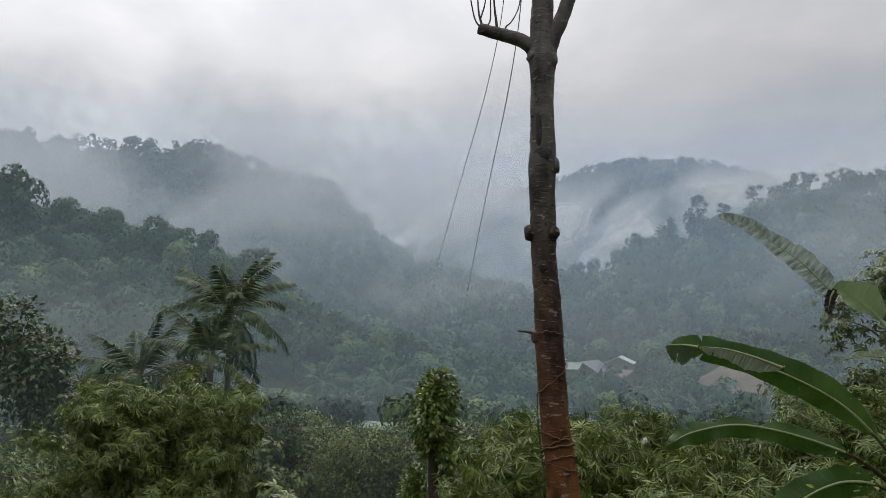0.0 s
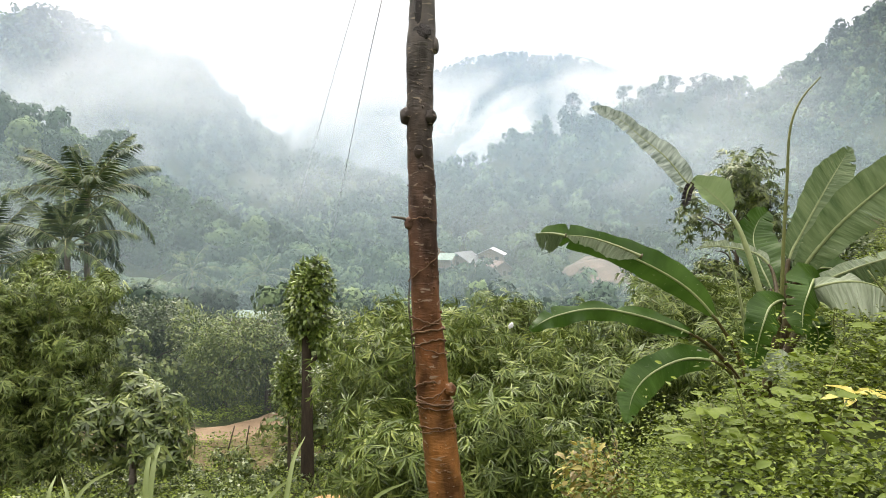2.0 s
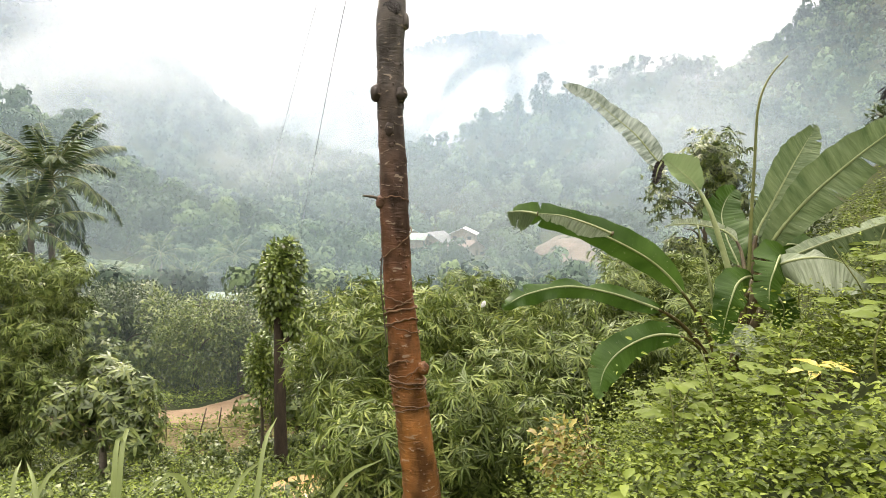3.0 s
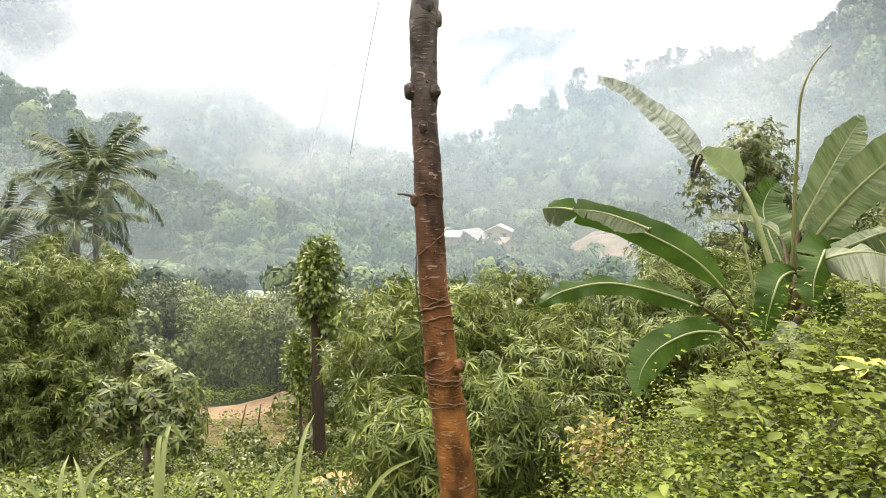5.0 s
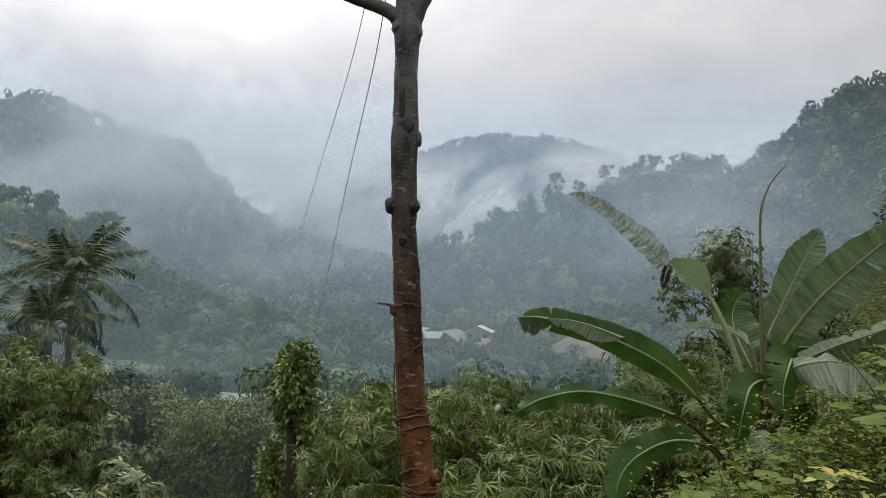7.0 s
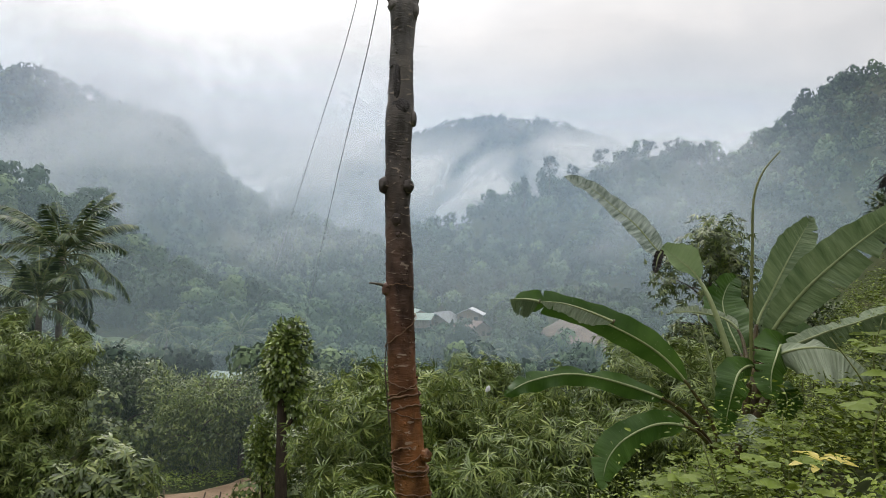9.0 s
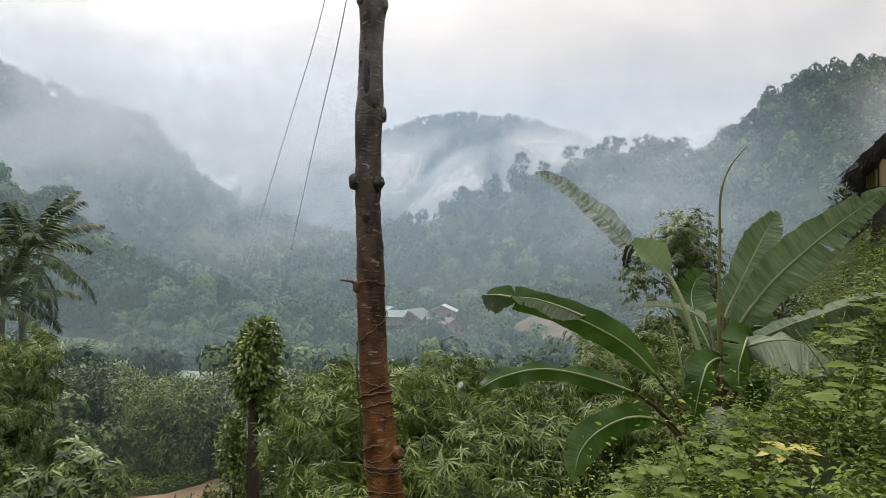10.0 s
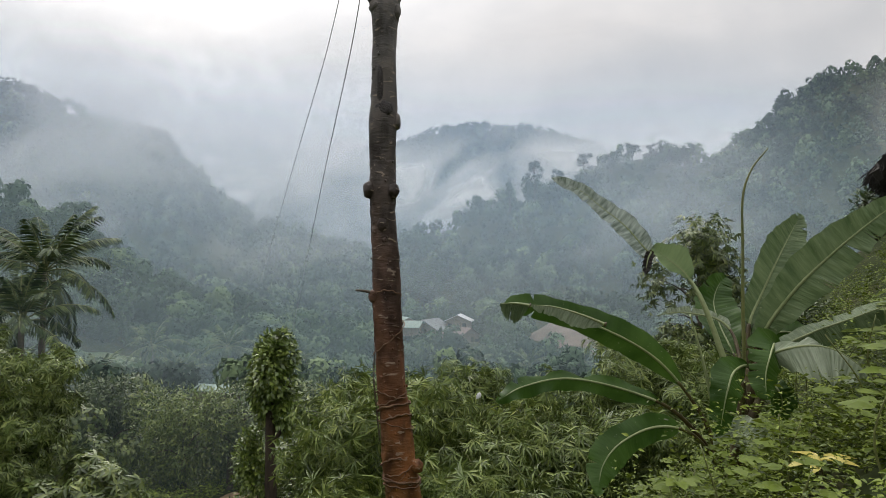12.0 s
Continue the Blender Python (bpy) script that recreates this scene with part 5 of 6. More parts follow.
    banana_leaf(plant, [(2.55, 6.0, 0.69), (2.55, 5.9, 0.75), (2.56, 5.8, 0.71), (2.59, 5.8, 0.63), (2.58, 5.8, 0.53), (2.56, 5.8, 0.44)], 0.11, A, 0.2, seed=12, stalk=0.15, corrugation=0.0015)
    banana_leaf(plant, [(2.19, 6.0, -0.01), (2.06, 5.7, 0.25), (2.11, 5.6, 0.37), (2.18, 5.5, 0.39), (2.22, 5.4, 0.33), (2.27, 5.4, 0.16)], 0.17, B, -0.5, seed=13, stalk=0.2, tears=14, wave=0.03, label="tattered greyish hanging leaf")
    banana_leaf(plant, [(2.54, 6.4, 0.73), (2.5, 6.6, 0.97), (2.48, 6.8, 1.16), (2.5, 7.0, 1.36), (2.58, 7.1, 1.52), (2.7, 7.2, 1.62)], 0.2, A, 0.3, seed=14, stalk=0.15, tears=2)
    banana_leaf(plant, [(2.48, 6.0, 0.78), (2.6, 5.95, 1.0), (2.52, 5.75, 1.08), (2.42, 5.6, 1.0), (2.36, 5.55, 0.86), (2.34, 5.5, 0.68)], 0.17, A, -0.5, seed=15, stalk=0.2, tears=3, corrugation=0.0015)
    banana_leaf(plant, [(2.5, 6.2, 0.8), (2.7, 6.4, 1.05), (2.95, 6.5, 1.12), (3.15, 6.5, 1.05), (3.3, 6.5, 0.9)], 0.17, A, -0.4, seed=16, stalk=0.2, tears=3, corrugation=0.0015)
    # the ends of two blades have folded over and show their pale undersides
    banana_leaf(plant, [(1.16, 5.62, 1.25), (0.96, 5.59, 1.33), (0.76, 5.55, 1.39), (0.57, 5.51, 1.41)], 0.10, M_banana_pale, -0.9, roll=-0.75, seed=21, stalk=0.02, tears=2, wave=0.004, corrugation=0.002, name="folded_flap", label="pale torn flap folded over the blade's end")
    banana_leaf(plant, [(0.56, 5.52, 1.405), (0.48, 5.505, 1.42), (0.41, 5.49, 1.425), (0.33, 5.48, 1.42)], 0.15, M_banana_mid, -0.9, roll=-0.75, seed=22, stalk=0.02, tears=2, wave=0.004, corrugation=0.002, name="folded_flap", label="green torn flap hanging from the blade's tip")
    banana_leaf(plant, [(1.70, 6.24, 1.84), (1.665, 6.22, 1.79), (1.645, 6.21, 1.72), (1.63, 6.2, 1.64)], 0.045, M_wound, 0.3, seed=23, stalk=0.02, tears=2, name="withered_tip", label="dark withered hanging leaf tip")
    # the new leaf, still rolled, and a thin shoot
    v, f = tube(spline([(2.46, 6.2, 0.81), (2.46, 6.2, 1.4), (2.47, 6.2, 1.85), (2.48, 6.2, 2.29), (2.56, 6.2, 2.54), (2.71, 6.2, 2.73)], 40) - np.array(org), np.linspace(0.018, 0.006, 40), 8)
    part("rolled_leaf", mesh_from("rolled_leaf", v, f, M_culm), plant, "slender unopened new leaf")
    v, f = tube(spline([(2.05, 5.7, 0.3), (1.97, 5.7, 0.78), (1.91, 5.7, 1.05), (1.84, 5.7, 1.32)], 24) - np.array(org), np.linspace(0.016, 0.006, 24), 6)
    part("shoot", mesh_from("shoot", v, f, M_midrib), plant, "thin pale shoot")


banana_plant()


# ------------------------------------------------------------------ undergrowth on the slope
def undergrowth():
    rng = np.random.default_rng(81)
    n = 9000
    x = np.concatenate([rng.uniform(0.1, 12, n), rng.uniform(0.1, 5, 5200)])
    y = np.concatenate([rng.uniform(2.4, 15, n), rng.uniform(2.2, 6, 5200)])
    ok = (np.hypot((x - 2.02) / 0.26, (y - 3.95) / 0.5) > 1) & (x > 0.25 + 0.12 * np.maximum(0, 5 - y)) & (x < 1.0 * y + 0.5) & (x > 0.30 * (y - 4.2))
    x, y = x[ok], y[ok]
    h = rng.uniform(0.05, 0.66, len(x)) * (0.85 + 0.7 * np.sin(x * 2.3 + 1.2 * np.sin(y * 1.9)) * np.cos(y * 2.1))
    base = np.column_stack([x, y, land(x, y)])
    tilt = rng.normal(size=(len(x), 3)) * (0.3, 0.3, 0)
    big = np.where(rng.random(len(x)) < 0.08, 1.5, 0.92) * rng.uniform(0.75, 1.2, len(x))
    sets = {True: [[], [], [], []], False: [[], [], [], []]}
    for k in range(13):
        s = 1 - 0.55 * (k / 13) + rng.uniform(-0.05, 0.05, (len(x), 1))
        a = k * 2.4 + rng.uniform(-0.5, 0.5, len(x)) + x * 9
        o = np.column_stack([np.cos(a), np.sin(a), rng.uniform(-0.35, 0.55, len(x))])
        P = base + s * h[:, None] * (np.array((0, 0, 1)) + tilt) + o * 0.012
        N = unit(np.array((0, 0, 1.0)) + 0.5 * rng.normal(size=o.shape))
        L = rng.uniform(0.030, 0.062, len(x)) * big * (0.85 + 0.02 * y)
        near = y < 4.3
        if k > 9:
            near = near & (rng.random(len(x)) < 0.6)
        for flag, mask in ((True, near), (False, (y >= 4.3) & (k < 11))):
            for store, q in zip(sets[flag], (P, o, N, L)):
                store.append(q[mask])
    for flag, shape in ((True, oval(0.35, 0.2)), (False, blade(0.3, 0.2))):
        P, A, N, L = (np.concatenate(q) for q in sets[flag])
        v, f = scatter(shape, P, A, N, L, L * 0.46)
        ob = new("undergrowth", mesh_from("undergrowth", v, f, M_cover))
        tagged(ob, "lush yellow-green leafy undergrowth covering the slope", "undergrowth", kind="stuff")
    # low growth on the hollow's floor and below the bare tree
    n = 14000
    x, y = rng.uniform(-14, 3.5, n), rng.uniform(3.0, 30, n)
    line = spline([(-20, 20.6), (-12, 20.5), (-9.3, 21.2), (-7.6, 23.0), (-6.6, 26), (-4.6, 30), (-1.0, 34)], 60)
    road = np.min(np.hypot(x[:, None] - line[None, :, 0], y[:, None] - line[None, :, 1]), axis=1) < 1.15
    pool = ((x + 2.42) / 1.1) ** 2 + ((y - 12.3) / 0.7) ** 2 < 1.0
    soil = (x < -4.8) & (x > -9.5) & (y > 15.5) & (y < 20) & (rng.random(n) < 0.25)
    ok = ~road & ~pool & ~soil & (np.abs(x) < 0.75 * y + 1)
    x, y = x[ok], y[ok]
    base = np.column_stack([x, y, land(x, y)])
    P, A, N, L = [], [], [], []
    for k in range(6):
        a = rng.uniform(0, 2 * np.pi, len(x))
        o = np.column_stack([np.cos(a), np.sin(a), rng.uniform(0, 0.7, len(x))])
        P.append(base + (0, 0, 1) * rng.uniform(0.02, 0.38, (len(x), 1)) + o * 0.06)
        A.append(o)
        N.append(unit(np.array((0, -0.2, 1)) + 0.4 * rng.normal(size=o.shape)))
        L.append(rng.uniform(0.03, 0.085, len(x)) * (0.6 + 0.05 * y))
    P, A, N, L = np.vstack(P), np.vstack(A), np.vstack(N), np.concatenate(L)
    v, f = scatter(blade(0.25, 0.2), P, A, N, L, L * 0.45)
    ob = new("undergrowth", mesh_from("undergrowth", v, f, M_cover))
    tagged(ob, "low green weeds on the floor of the hollow", "undergrowth", kind="stuff")


undergrowth()


def broad_weed(x, y, seed):
    """A weed with a few large lobed leaves on a thin stem."""
    rng = np.random.default_rng(seed)
    z = land1(x, y)
    w = thing("broad_weed", "light green weed with a few large lobed leaves", "weed", (x, y, z), group="weeds on the slope")
    h = rng.uniform(0.4, 0.75)
    v, f = tube(spline([(0, 0, -0.05), (rng.normal() * 0.05, 0, h * 0.5), (rng.normal() * 0.1, rng.normal() * 0.05, h)], 10), np.linspace(0.009, 0.004, 10), 6)
    part("stem", mesh_from("stem", v, f, M_culm), w)
    for i in range(int(rng.integers(4, 8))):
        a = i * 2.4 + rng.uniform(-0.3, 0.3)
        q = np.array([[0.03 * np.cos(a), 0.03 * np.sin(a), h * rng.uniform(0.55, 1.0)]])
        lobes = []
        size = rng.uniform(0.08, 0.16)
        for k in (-0.7, 0.0, 0.7):
            ax = np.array([[np.cos(a + k), np.sin(a + k), 0.15]])
            lobes.append(scatter(oval(0.25, 0.12), q + 0.05 * np.array([[np.cos(a), np.sin(a), 0.1]]), ax, np.array([[0.1 * rng.normal(), -0.3, 1.0]]), np.array([size * (1.15 if k == 0 else 0.85)]), np.array([size * 0.55])))
        v, f = join(lobes)
        part("leaf", mesh_from("leaf", v, f, M_cover), w)


for i in range(44):
    rng_w = np.random.default_rng(700 + i)
    wy = rng_w.uniform(3.4, 9.0)
    broad_weed(rng_w.uniform(0.7 + 0.12 * wy, 0.66 * wy), wy, 800 + i)


def yellow_leaf_plant():
    x, y = 2.07, 4.2
    z = land1(x, y)
    p = thing("yellow_leaf_plant", "small plant with a rosette of large pale yellow leaves", "plant", (x, y, z))
    v, f = tube(spline([(0, 0, -0.05), (0.01, 0, 0.15), (0, 0, 0.27)], 8), 0.012, 6)
    part("stem", mesh_from("stem", v, f, M_twig), p)
    rng = np.random.default_rng(7)
    for i in range(6):
        a = i * 1.05 + rng.uniform(-0.2, 0.2)
        ax = np.array([[np.cos(a), np.sin(a), rng.uniform(-0.15, 0.25)]])
        v, f = scatter(oval(0.3, 0.12), np.array([[0, 0, 0.27]]), ax, np.array([[0, -0.2, 1.0]]), np.array([rng.uniform(0.17, 0.24)]), np.array([0.075]))
        part("leaf", mesh_from("leaf", v, f, M_yellow), p)


yellow_leaf_plant()


def white_sack():
    """A crumpled white plastic sack caught in the bamboo."""
    bm = bmesh.new()
    bmesh.ops.create_icosphere(bm, subdivisions=3, radius=1.0)
    for w in bm.verts:
        k = 1 + 0.35 * noise.noise(w.co * 2.3) + 0.15 * noise.noise(w.co * 6.0)
        w.co = Vector((w.co.x * 0.026 * k, w.co.y * 0.02 * k, w.co.z * 0.042 * k))
    me = bpy.data.meshes.new("plastic_sack")
    bm.to_mesh(me)
    bm.free()
    me.materials.append(M_tin_white)
    ob = new("plastic_sack", me)
    ob.location = (0.26, 8.75, 0.19)
    ob.rotation_euler = (0, 0.4, 0)
    tagged(ob, "crumpled white plastic sack caught in the bamboo", "sack")


white_sack()


def dry_shrub():
    rng = np.random.default_rng(19)
    x, y = 1.16, 6.0
    z = land1(x, y)
    p = thing("withered_shrub", "withered shrub with brown and yellow leaves at the slope's edge", "shrub", (x, y, z))
    for i in range(7):
        a = rng.uniform(0, 6.3)
        e = np.array((np.cos(a) * 0.25, np.sin(a) * 0.25, rng.uniform(0.35, 0.75)))
        v, f = tube(spline([(0, 0, -0.05), e * (0.4, 0.4, 0.6), e], 8), np.linspace(0.01, 0.003, 8), 5)
        part("stem", mesh_from("stem", v, f, M_twig), p)
    P, D = leaf_cloud(rng, 420, (0, 0, 0.36), (0.55, 0.45, 0.48), spread=1.0, shell=0.2)
    A = unit(D + (0, 0, -0.6) + 0.5 * rng.normal(size=P.shape))
    v, f = scatter(oval(0.3, 0.15), P, A, unit(D + (0, 0, 0.6)), rng.uniform(0.05, 0.12, 420), rng.uniform(0.025, 0.06, 420))
    part("foliage", mesh_from("foliage", v, f, M_dry), p, "dry brown leaves")


dry_shrub()


# ------------------------------------------------------------------ tall grass by the viewer
def grass_tuft(at, blades, height, seed, label, lean=0.65):
    rng = np.random.default_rng(seed)
    z0 = land1(*at)
    tuft = thing("grass_tuft", label, "grass", (at[0], at[1], z0), group="tall grass near the viewer")
    for i in range(blades):
        a = rng.uniform(0, 2 * np.pi)
        h = height * rng.uniform(0.65, 1.1)
        d = np.array((np.cos(a), np.sin(a), 0)) * lean * h * rng.uniform(0.15, 0.9)
        b = np.array((rng.normal() * 0.04, rng.normal() * 0.04, -0.02))
        curl = (rng.uniform(0.0, 1.0) ** 6) * 0.6
        path = spline([b, b + d * 0.25 + (0, 0, 0.55 * h), b + d * 0.7 + (0, 0, h), b + d * (1.2 + curl) + (0, 0, h * (1.1 - curl))], 14)
        s = np.linspace(0, 1, 14)
        w = 0.013 * np.sin(np.pi * np.clip(0.25 + 0.75 * s, 0, 1)) ** 0.9 + 0.001
        tang = unit(np.gradient(path, axis=0))
        side = unit(np.cross(tang, np.array((np.sin(a), -np.cos(a), 0.1)) * 0.4 + np.array((0, -1.0, 0.2))))
        nor = np.cross(side, tang)
        v = np.vstack([path - side * w[:, None] + nor * w[:, None] * 0.4, path, path + side * w[:, None] + nor * w[:, None] * 0.4])
        f = [(k, k + 14, k + 15, k + 1) for k in range(13)] + [(k + 14, k + 28, k + 29, k + 15) for k in range(13)]
        part("blade", mesh_from("blade", v, np.array(f), M_grass), tuft)


for i, (x, y, b, h) in enumerate(((-1.88, 3.1, 5, 0.93), (-1.62, 3.15, 5, 1.0), (-1.45, 3.1, 4, 0.9), (-1.25, 3.1, 3, 0.85), (-1.02, 3.15, 3, 0.95), (-2.15, 3.1, 3, 0.9), (-0.8, 3.0, 2, 0.78))):
    grass_tuft((x, y), b, h, 90 + i, "tuft of broad pale green grass blades")


# ------------------------------------------------------------------ road, pool, fence, bank
def dirt_road():
    mid = spline([(-20, 20.6), (-12, 20.5), (-9.3, 21.2), (-7.6, 23.0), (-6.6, 26), (-4.6, 30), (-1.0, 34)], 60)
    w = np.interp(np.linspace(0, 1, 60), [0, 0.3, 0.5, 1], [1.0, 1.0, 1.25, 1.2])
    t = unit(np.gradient(mid, axis=0))
    nrm = np.column_stack([-t[:, 1], t[:, 0]])
    v, f = [], []
    for j in range(7):
        u = j / 6 * 2 - 1
        q = mid + nrm * (w * u + 0.08 * np.sin(np.arange(60) * 0.9 + j) * abs(u))[:, None]
        v.append(np.column_stack([q, land(q[:, 0], q[:, 1]) + 0.10 - 0.12 * abs(u) ** 4 - 0.03 * np.exp(-((abs(u) - 0.45) / 0.12) ** 2)]))
    for j in range(6):
        for k in range(59):
            f.append((j * 60 + k, j * 60 + k + 1, (j + 1) * 60 + k + 1, (j + 1) * 60 + k))
    tagged(new("dirt_road", mesh_from("dirt_road", np.vstack(v), np.array(f), M_dirt)), "pale brown rutted dirt road curving through the hollow", "road", kind="structure")


dirt_road()


def pool():
    ang = np.linspace(0, 2 * np.pi, 60, endpoint=False)
    k = 1 + 0.12 * np.sin(3 * ang + 1) + 0.06 * np.sin(7 * ang)
    cx, cy = -2.42, 12.3
    x, y = cx + 1.0 * k * np.cos(ang), cy + 0.6 * k * np.sin(ang)
    z = land1(cx, cy - 0.3) + 0.10
    v = np.vstack([np.column_stack([x, y, np.full(60, z)]), np.column_stack([cx + (x - cx) * 1.2, cy + (y - cy) * 1.2, np.full(60, z - 0.35)]), [(cx, cy, z)]])
    f = [(120, i, (i + 1) % 60, (i + 1) % 60) for i in range(60)] + [(i, 60 + i, 60 + (i + 1) % 60, (i + 1) % 60) for i in range(60)]
    tagged(new("muddy_pool", mesh_from("muddy_pool", v, np.array(f), M_mud)), "shallow orange-brown muddy pool in the hollow", "water", kind="structure")


pool()
draped("soil_patch", [(-11.5, 18.6), (-9.0, 17.8), (-6.6, 17.4), (-5.0, 18.4), (-4.9, 21.0), (-6.6, 24.2), (-9.5, 22.6), (-12.0, 21.6)], M_weedy, 0.05, "weedy brown bare soil beside the dirt road", "soil", step=0.4)


def earth_bank():
    """A steep little cut bank: a rough mound with a broken face."""
    rng = np.random.default_rng(12)
    v, f, n, m = [], [], 40, 12
    for i in range(m + 1):
        rho = i / m
        for j in range(n):
            a = 2 * np.pi * j / n
            x, y = -24.3 + 1.9 * rho * np.cos(a), 30.0 + 1.5 * rho * np.sin(a)
            v.append((x, y, land1(x, y) - 0.2 + 2.7 * (1 - rho ** 5) + 0.10 * rng.normal() * (0 < i < m)))
    for i in range(m):
        for j in range(n):
            k = (j + 1) % n
            f.append((i * n + j, (i + 1) * n + j, (i + 1) * n + k, i * n + k))
    tagged(new("earth_bank", mesh_from("earth_bank", np.array(v), np.array(f), M_bank)), "red-brown cut earth bank among the trees", "earth bank", kind="structure")


earth_bank()
draped("open_field", [(-50, 92), (-46, 87), (-40, 88), (-38, 95), (-41, 101), (-47, 101)], foliage("field_grass", (0.06, 0.09, 0.025), (0.10, 0.15, 0.045), (0.16, 0.2, 0.07), scale=0.3), 0.25, "pale green open grass field", "field", step=1.0)


def fence():
    fen = thing("fence", "rickety fence of leaning bamboo stakes beside the road", "fence", (-6.8, 18.6, land1(-6.8, 18.6)))
    org = np.array(fen.location)
    rng = np.random.default_rng(4)
    for i in range(6):
        x, y = -8.8 + i * 0.72 + rng.uniform(-0.25, 0.25), 18.9 - 0.12 * i + rng.uniform(-0.3, 0.3)
        z = land1(x, y)
        h = rng.uniform(0.6, 1.0)
        v, f = tube(np.linspace((x, y, z - 0.1), (x + rng.uniform(-0.15, 0.75), y, z + h), 5) - org, 0.018, 7, 0.05, i)
        part("stake", mesh_from("stake", v, f, M_twig), fen)
    for z in (0.4,):
        p = spline([(-8.9, 18.88, land1(-8.9, 18.9) + z), (-7.5, 18.7, land1(-7.5, 18.7) + z - 0.08), (-6.2, 18.5, land1(-6.2, 18.5) + z + 0.1), (-5.0, 18.3, land1(-5, 18.3) + z)], 20) - org
        v, f = tube(p, 0.008, 5)
        part("rail", mesh_from("rail", v, f, M_twig), fen)


fence()


# ------------------------------------------------------------------ overhead wires
def wire(name, pts, r, label):
    v, f = tube(spline(pts, 60), r, 6, caps=True)
    w = new(name, mesh_from(name, v, f, M_cable))
    tagged(w, label, "cable", group="overhead cables")


wire("cable", [(-0.84, 6.0, 5.6), (-1.53, 9, 5.06), (-4.2, 18, 4.4), (-12.2, 44.0, 1.6)], 0.0052, "thin dark cable descending into the valley")
wire("cable", [(-0.72, 6.0, 5.6), (-1.25, 9, 5.06), (-3.3, 17, 3.6), (-9.34, 40, -1.6)], 0.0066, "thin dark cable descending into the valley")
wire("cable", [(-16, 27, -2.9), (-10, 26, -3.15), (-4, 25, -2.95)], 0.012, "thin pale wire strung across the hollow")


# ------------------------------------------------------------------ the thatched hut
def hut():
    h = thing("thatched_hut", "bamboo hut with a dark shaggy thatched roof on the slope", "hut", (11.2, 15.5, land1(11.2, 15.5)))
    org = np.array(h.location)
    rng = np.random.default_rng(6)
    # roof: thick shaggy slope rising to the right
    n, m = 40, 14
    eave0, eave1 = np.array((8.28, 14.3, 3.74)), np.array((11.4, 18.5, 3.74))
    ridge0, ridge1 = np.array((11.3, 14.2, 6.6)), np.array((14.4, 18.5, 6.6))
    top, bot = [], []
    for i in range(n):
        for j in range(m):
            u, w = j / (m - 1), i / (n - 1)
            q = (eave0 * (1 - w) + eave1 * w) * (1 - u) + (ridge0 * (1 - w) + ridge1 * w) * u
            q = q + np.array((0, 0, 0.05 * np.sin(j * 2.6) + 0.04 * rng.normal())) + np.array((0.05 * rng.normal() * (j == 0), 0.09 * rng.normal() * (i in (0, n - 1)), -0.06 * rng.random() * (j == 0)))
            top.append(q)
            bot.append(q + np.array((0.08, 0, -0.2)))
    f = [(i * m + j, (i + 1) * m + j, (i + 1) * m + j + 1, i * m + j + 1) for i in range(n - 1) for j in range(m - 1)]
    k = n * m
    f += [(a + k, d + k, c + k, b + k) for a, b, c, d in f]
    f += [(j, j + 1, k + j + 1, k + j) for j in range(m - 1)] + [((n - 1) * m + j, k + (n - 1) * m + j, k + (n - 1) * m + j + 1, (n - 1) * m + j + 1) for j in range(m - 1)]
    f += [(i * m, k + i * m, k + (i + 1) * m, (i + 1) * m) for i in range(n - 1)]
    part("roof", mesh_from("roof", np.vstack([top, bot]) - org, np.array(f), M_thatch, smooth=False), h, "dark shaggy thatch")
    # hanging thatch straws along the verge and eave
    c = 900
    w = rng.random(c)
    along = rng.random(c)
    front = rng.random(c) < 0.65
    p = np.where(front[:, None], eave0 + (ridge0 - eave0) * along[:, None], eave0 + (eave1 - eave0) * along[:, None]) + rng.normal(size=(c, 3)) * 0.04 - (0, 0, 0.1)
    v, fl = scatter(lance(0.1, 0.02), p, unit(np.array((-0.5, -0.15, -0.9)) + 0.3 * rng.normal(size=(c, 3))), np.tile((0, -1.0, 0.2), (c, 1)), rng.uniform(0.12, 0.3, c), 0.02)
    part("straw_fringe", mesh_from("straw_fringe", v - org, fl, M_thatch), h)

    def box(name, lo, hi, mat, label=""):
        bm = bmesh.new()
        bmesh.ops.create_cube(bm, size=1)
        for w in bm.verts:
            w.co = Vector([(lo[i] + hi[i]) / 2 + w.co[i] * (hi[i] - lo[i]) for i in range(3)]) - Vector(org)
        bmesh.ops.bevel(bm, geom=bm.edges[:], offset=0.008, segments=1, affect="EDGES")
        me = bpy.data.meshes.new(name)
        bm.to_mesh(me)
        bm.free()
        me.materials.append(mat)
        part(name, me, h, label)

    for i in range(5):
        box("wall_panel", (9.32 + i * 0.56, 14.9, 3.48), (9.86 + i * 0.56, 14.94, 4.05 + 0.42 * i), M_weave, "woven split-bamboo panel")
    box("beam", (9.25, 14.84, 3.40), (12.3, 14.97, 3.475), M_twig)
    box("side_wall", (9.27, 14.95, 3.48), (9.31, 15.3, 4.0), M_weave)
    for x in (9.3, 10.7, 12.1):
        box("post", (x - 0.05, 14.86, land1(x, 14.9) - 0.2), (x + 0.05, 14.96, 3.40), M_twig)
    # dark net hung below the floor
    nx, nz = 40, 12
    v = [(9.1 + 3.2 * i / nx, 14.7 + 0.09 * np.sin(i * 1.3) + 0.25 * (1 - j / nz), land1(9.1 + 3.2 * i / nx, 14.9) - 0.1 + (3.38 - land1(9.1 + 3.2 * i / nx, 14.9) + 0.1) * j / nz) for i in range(nx + 1) for j in range(nz + 1)]
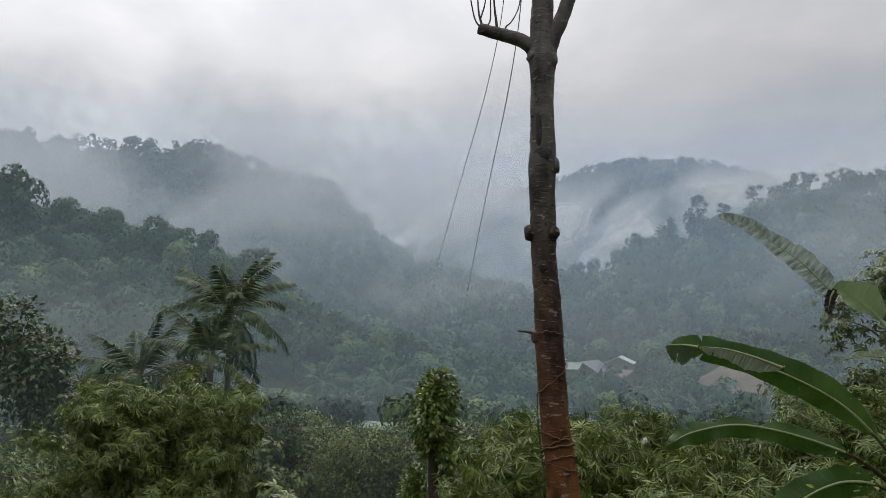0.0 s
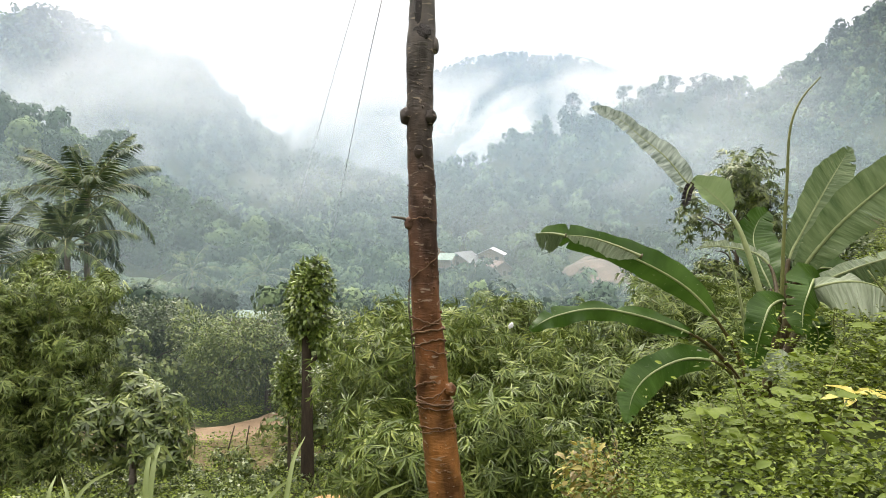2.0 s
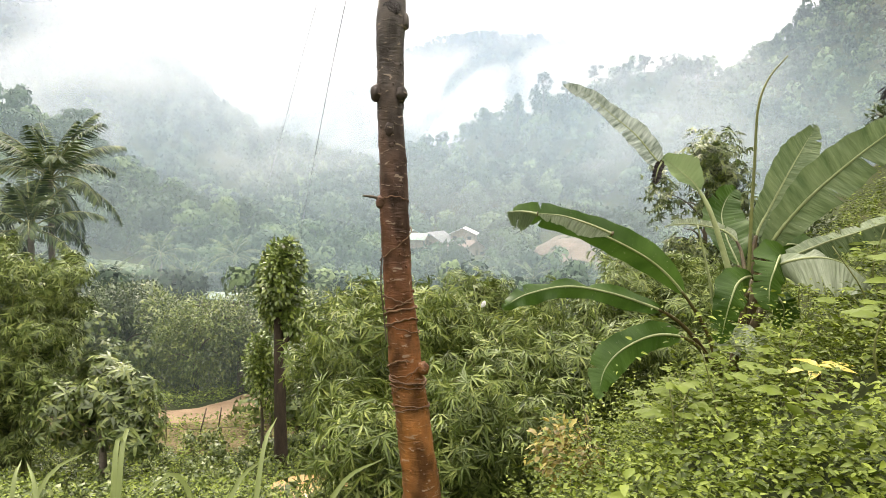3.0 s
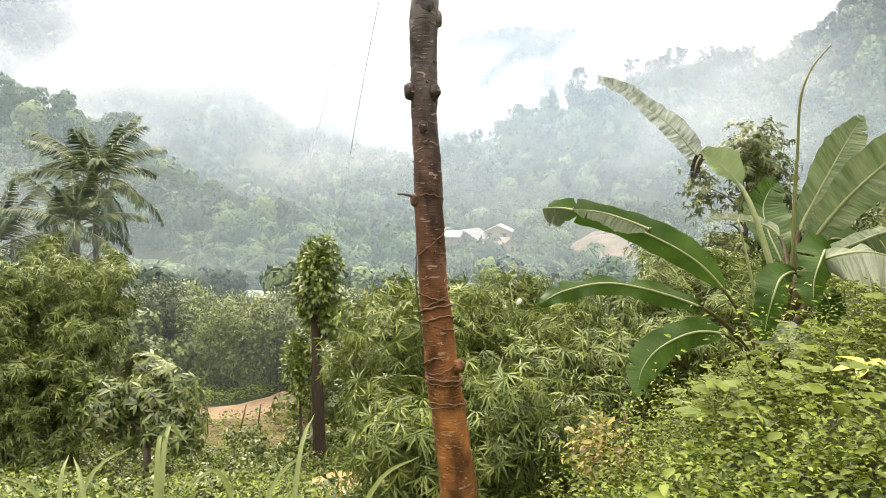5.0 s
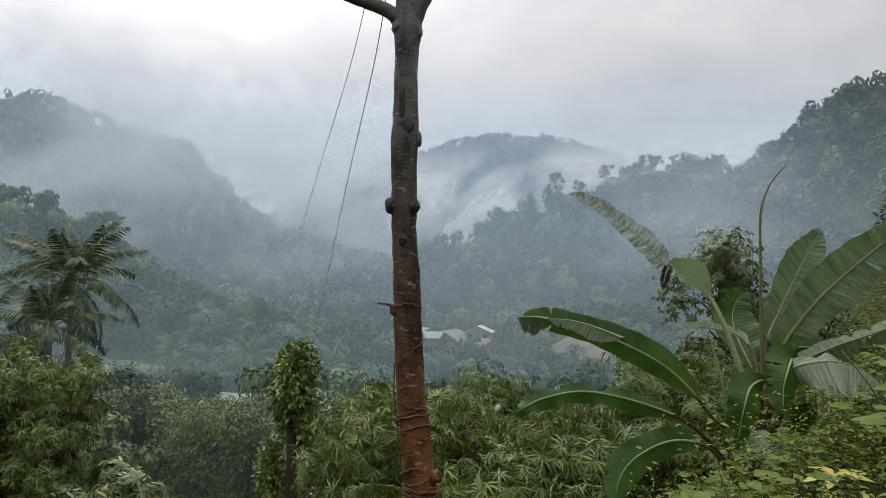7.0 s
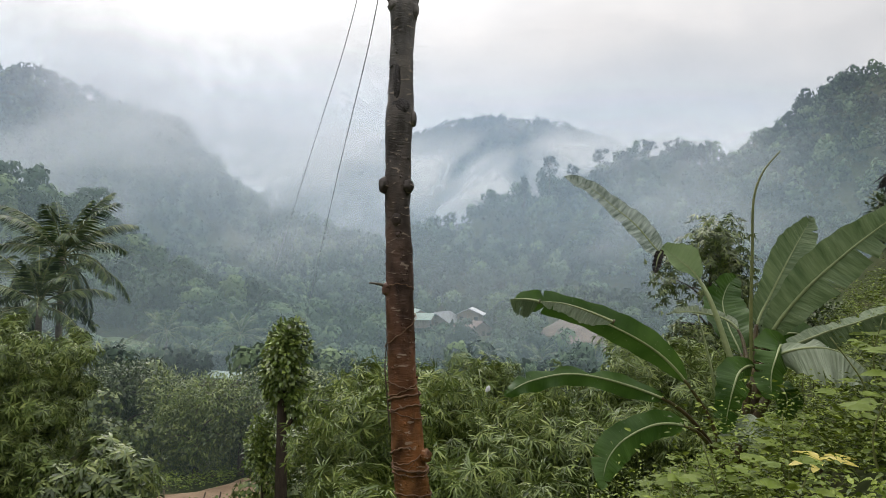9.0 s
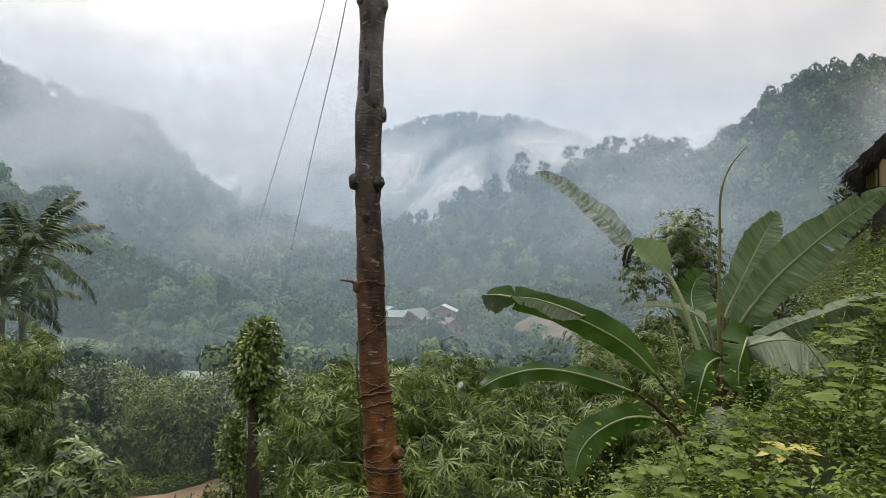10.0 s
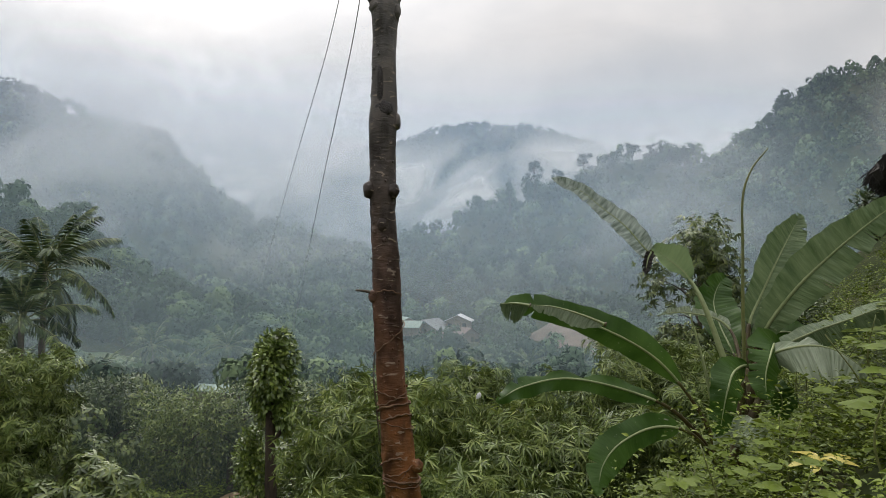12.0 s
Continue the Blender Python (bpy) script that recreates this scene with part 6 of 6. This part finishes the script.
    f = [(i * (nz + 1) + j, (i + 1) * (nz + 1) + j, (i + 1) * (nz + 1) + j + 1, i * (nz + 1) + j + 1) for i in range(nx) for j in range(nz)]
    part("net_curtain", mesh_from("net_curtain", np.array(v) - org, np.array(f), M_tarp), h, "dark grey netting below the floor")


hut()


# ------------------------------------------------------------------ houses
def house(at, width, depth, wall_h, rise, roof_mat, label, turn=0, seed=0, stilts=0.0, group="village houses", wall_mat=None):
    rng = np.random.default_rng(seed)
    z = land1(*at)
    h = thing("house", label, "house", (at[0], at[1], z), group=group)
    h.rotation_euler = (0, 0, radians(turn))

    def solid(name, verts, faces, mat, label=""):
        bm = bmesh.new()
        vs = [bm.verts.new(v) for v in verts]
        for f in faces:
            bm.faces.new([vs[i] for i in f])
        me = bpy.data.meshes.new(name)
        bm.to_mesh(me)
        bm.free()
        me.materials.append(mat)
        return part(name, me, h, label)

    def box(name, a, b, mat):
        (x0, y0, z0), (x1, y1, z1) = a, b
        v = [(x0, y0, z0), (x1, y0, z0), (x1, y1, z0), (x0, y1, z0), (x0, y0, z1), (x1, y0, z1), (x1, y1, z1), (x0, y1, z1)]
        return solid(name, v, [(0, 3, 2, 1), (4, 5, 6, 7), (0, 1, 5, 4), (1, 2, 6, 5), (2, 3, 7, 6), (3, 0, 4, 7)], mat)

    w, d = width / 2, depth / 2
    b, t = stilts, stilts + wall_h
    wm = wall_mat or M_wall
    # gable end walls and side walls
    for y in (-d, d - 0.12):
        solid("gable_wall", [(-w, y, b), (w, y, b), (w, y, t), (0, y, t + rise), (-w, y, t), (-w, y + 0.12, b), (w, y + 0.12, b), (w, y + 0.12, t), (0, y + 0.12, t + rise), (-w, y + 0.12, t)],
              [(0, 1, 2, 3, 4), (9, 8, 7, 6, 5), (0, 5, 6, 1), (1, 6, 7, 2), (2, 7, 8, 3), (3, 8, 9, 4), (4, 9, 5, 0)], wm)
    for x in (-w, w - 0.12):
        box("side_wall", (x, -d + 0.12, b), (x + 0.12, d - 0.12, t), wm)
    for sg in (-1, 1):
        o = 0.7
        e = (sg * (w + o), t - rise * o / w)
        v = [(0, -d - o, t + rise + 0.12), (e[0], -d - o, e[1] + 0.12), (e[0], d + o, e[1] + 0.12), (0, d + o, t + rise + 0.12)]
        v += [(q[0], q[1], q[2] - 0.1) for q in v]
        solid("roof_slope", v, [(0, 1, 2, 3), (7, 6, 5, 4), (0, 4, 5, 1), (1, 5, 6, 2), (2, 6, 7, 3), (3, 7, 4, 0)], roof_mat)
    for k in (-0.5, 0.25):
        x = k * width * 0.8
        box("window", (x, -d - 0.05, b + wall_h * 0.4), (x + width * 0.16, -d + 0.02, b + wall_h * 0.78), M_cable)
    box("door", (width * 0.02, -d - 0.05, b), (width * 0.02 + 0.85, -d + 0.02, b + 2.0), M_twig)
    if stilts:
        for x in (-w + 0.1, 0, w - 0.1):
            for y in (-d + 0.1, d - 0.1):
                box("stilt", (x - 0.1, y - 0.1, -0.6), (x + 0.1, y + 0.1, b), M_twig)
    return h


house((-7.0, 194), 7.6, 9, 2.2, 2.3, M_tin, "wooden village house with a grey tin gable roof", -24, 1, 0.8)
house((0.8, 199), 6.6, 8, 3.4, 1.5, M_tin_white, "village house with a bright white tin roof", -6, 2, 1.2)
house((1.4, 186), 8.0, 8, 2.0, 2.4, M_tin_rust, "village house with a faded reddish tin roof", 34, 3, 0.8)
house((-12.8, 188), 8.0, 7, 2.4, 1.3, M_tin_green, "village house with a pale green tin roof", 80, 4, 0.6)
house((-14.5, 202), 6.0, 7, 2.6, 1.6, M_tin_green, "village house with a pale green tin roof", 20, 5, 1.2)
house((-25.0, 205), 5.0, 6, 2.4, 1.2, M_tin, "small tin-roofed house among the trees", 30, 6, 1.2)
house((-37.0, 210), 5.0, 6, 2.6, 1.2, M_tin, "small tin-roofed house among the trees", -30, 7, 1.2)
house((-25.3, 75.0), 2.6, 4.4, 1.9, 0.3, M_tin_green, "low shed with a pale weathered tin roof", 78, 8, 0.7, group="sheds in the valley")
house((-26.8, 63.0), 2.4, 2.6, 1.6, 0.8, M_tin, "small open shed beside the field", 10, 9, 0.6, group="sheds in the valley")
house((4.2, 186), 3.0, 3.0, 1.4, 0.7, M_tin, "little tin-roofed outbuilding below the houses", 20, 10, group="sheds in the valley")
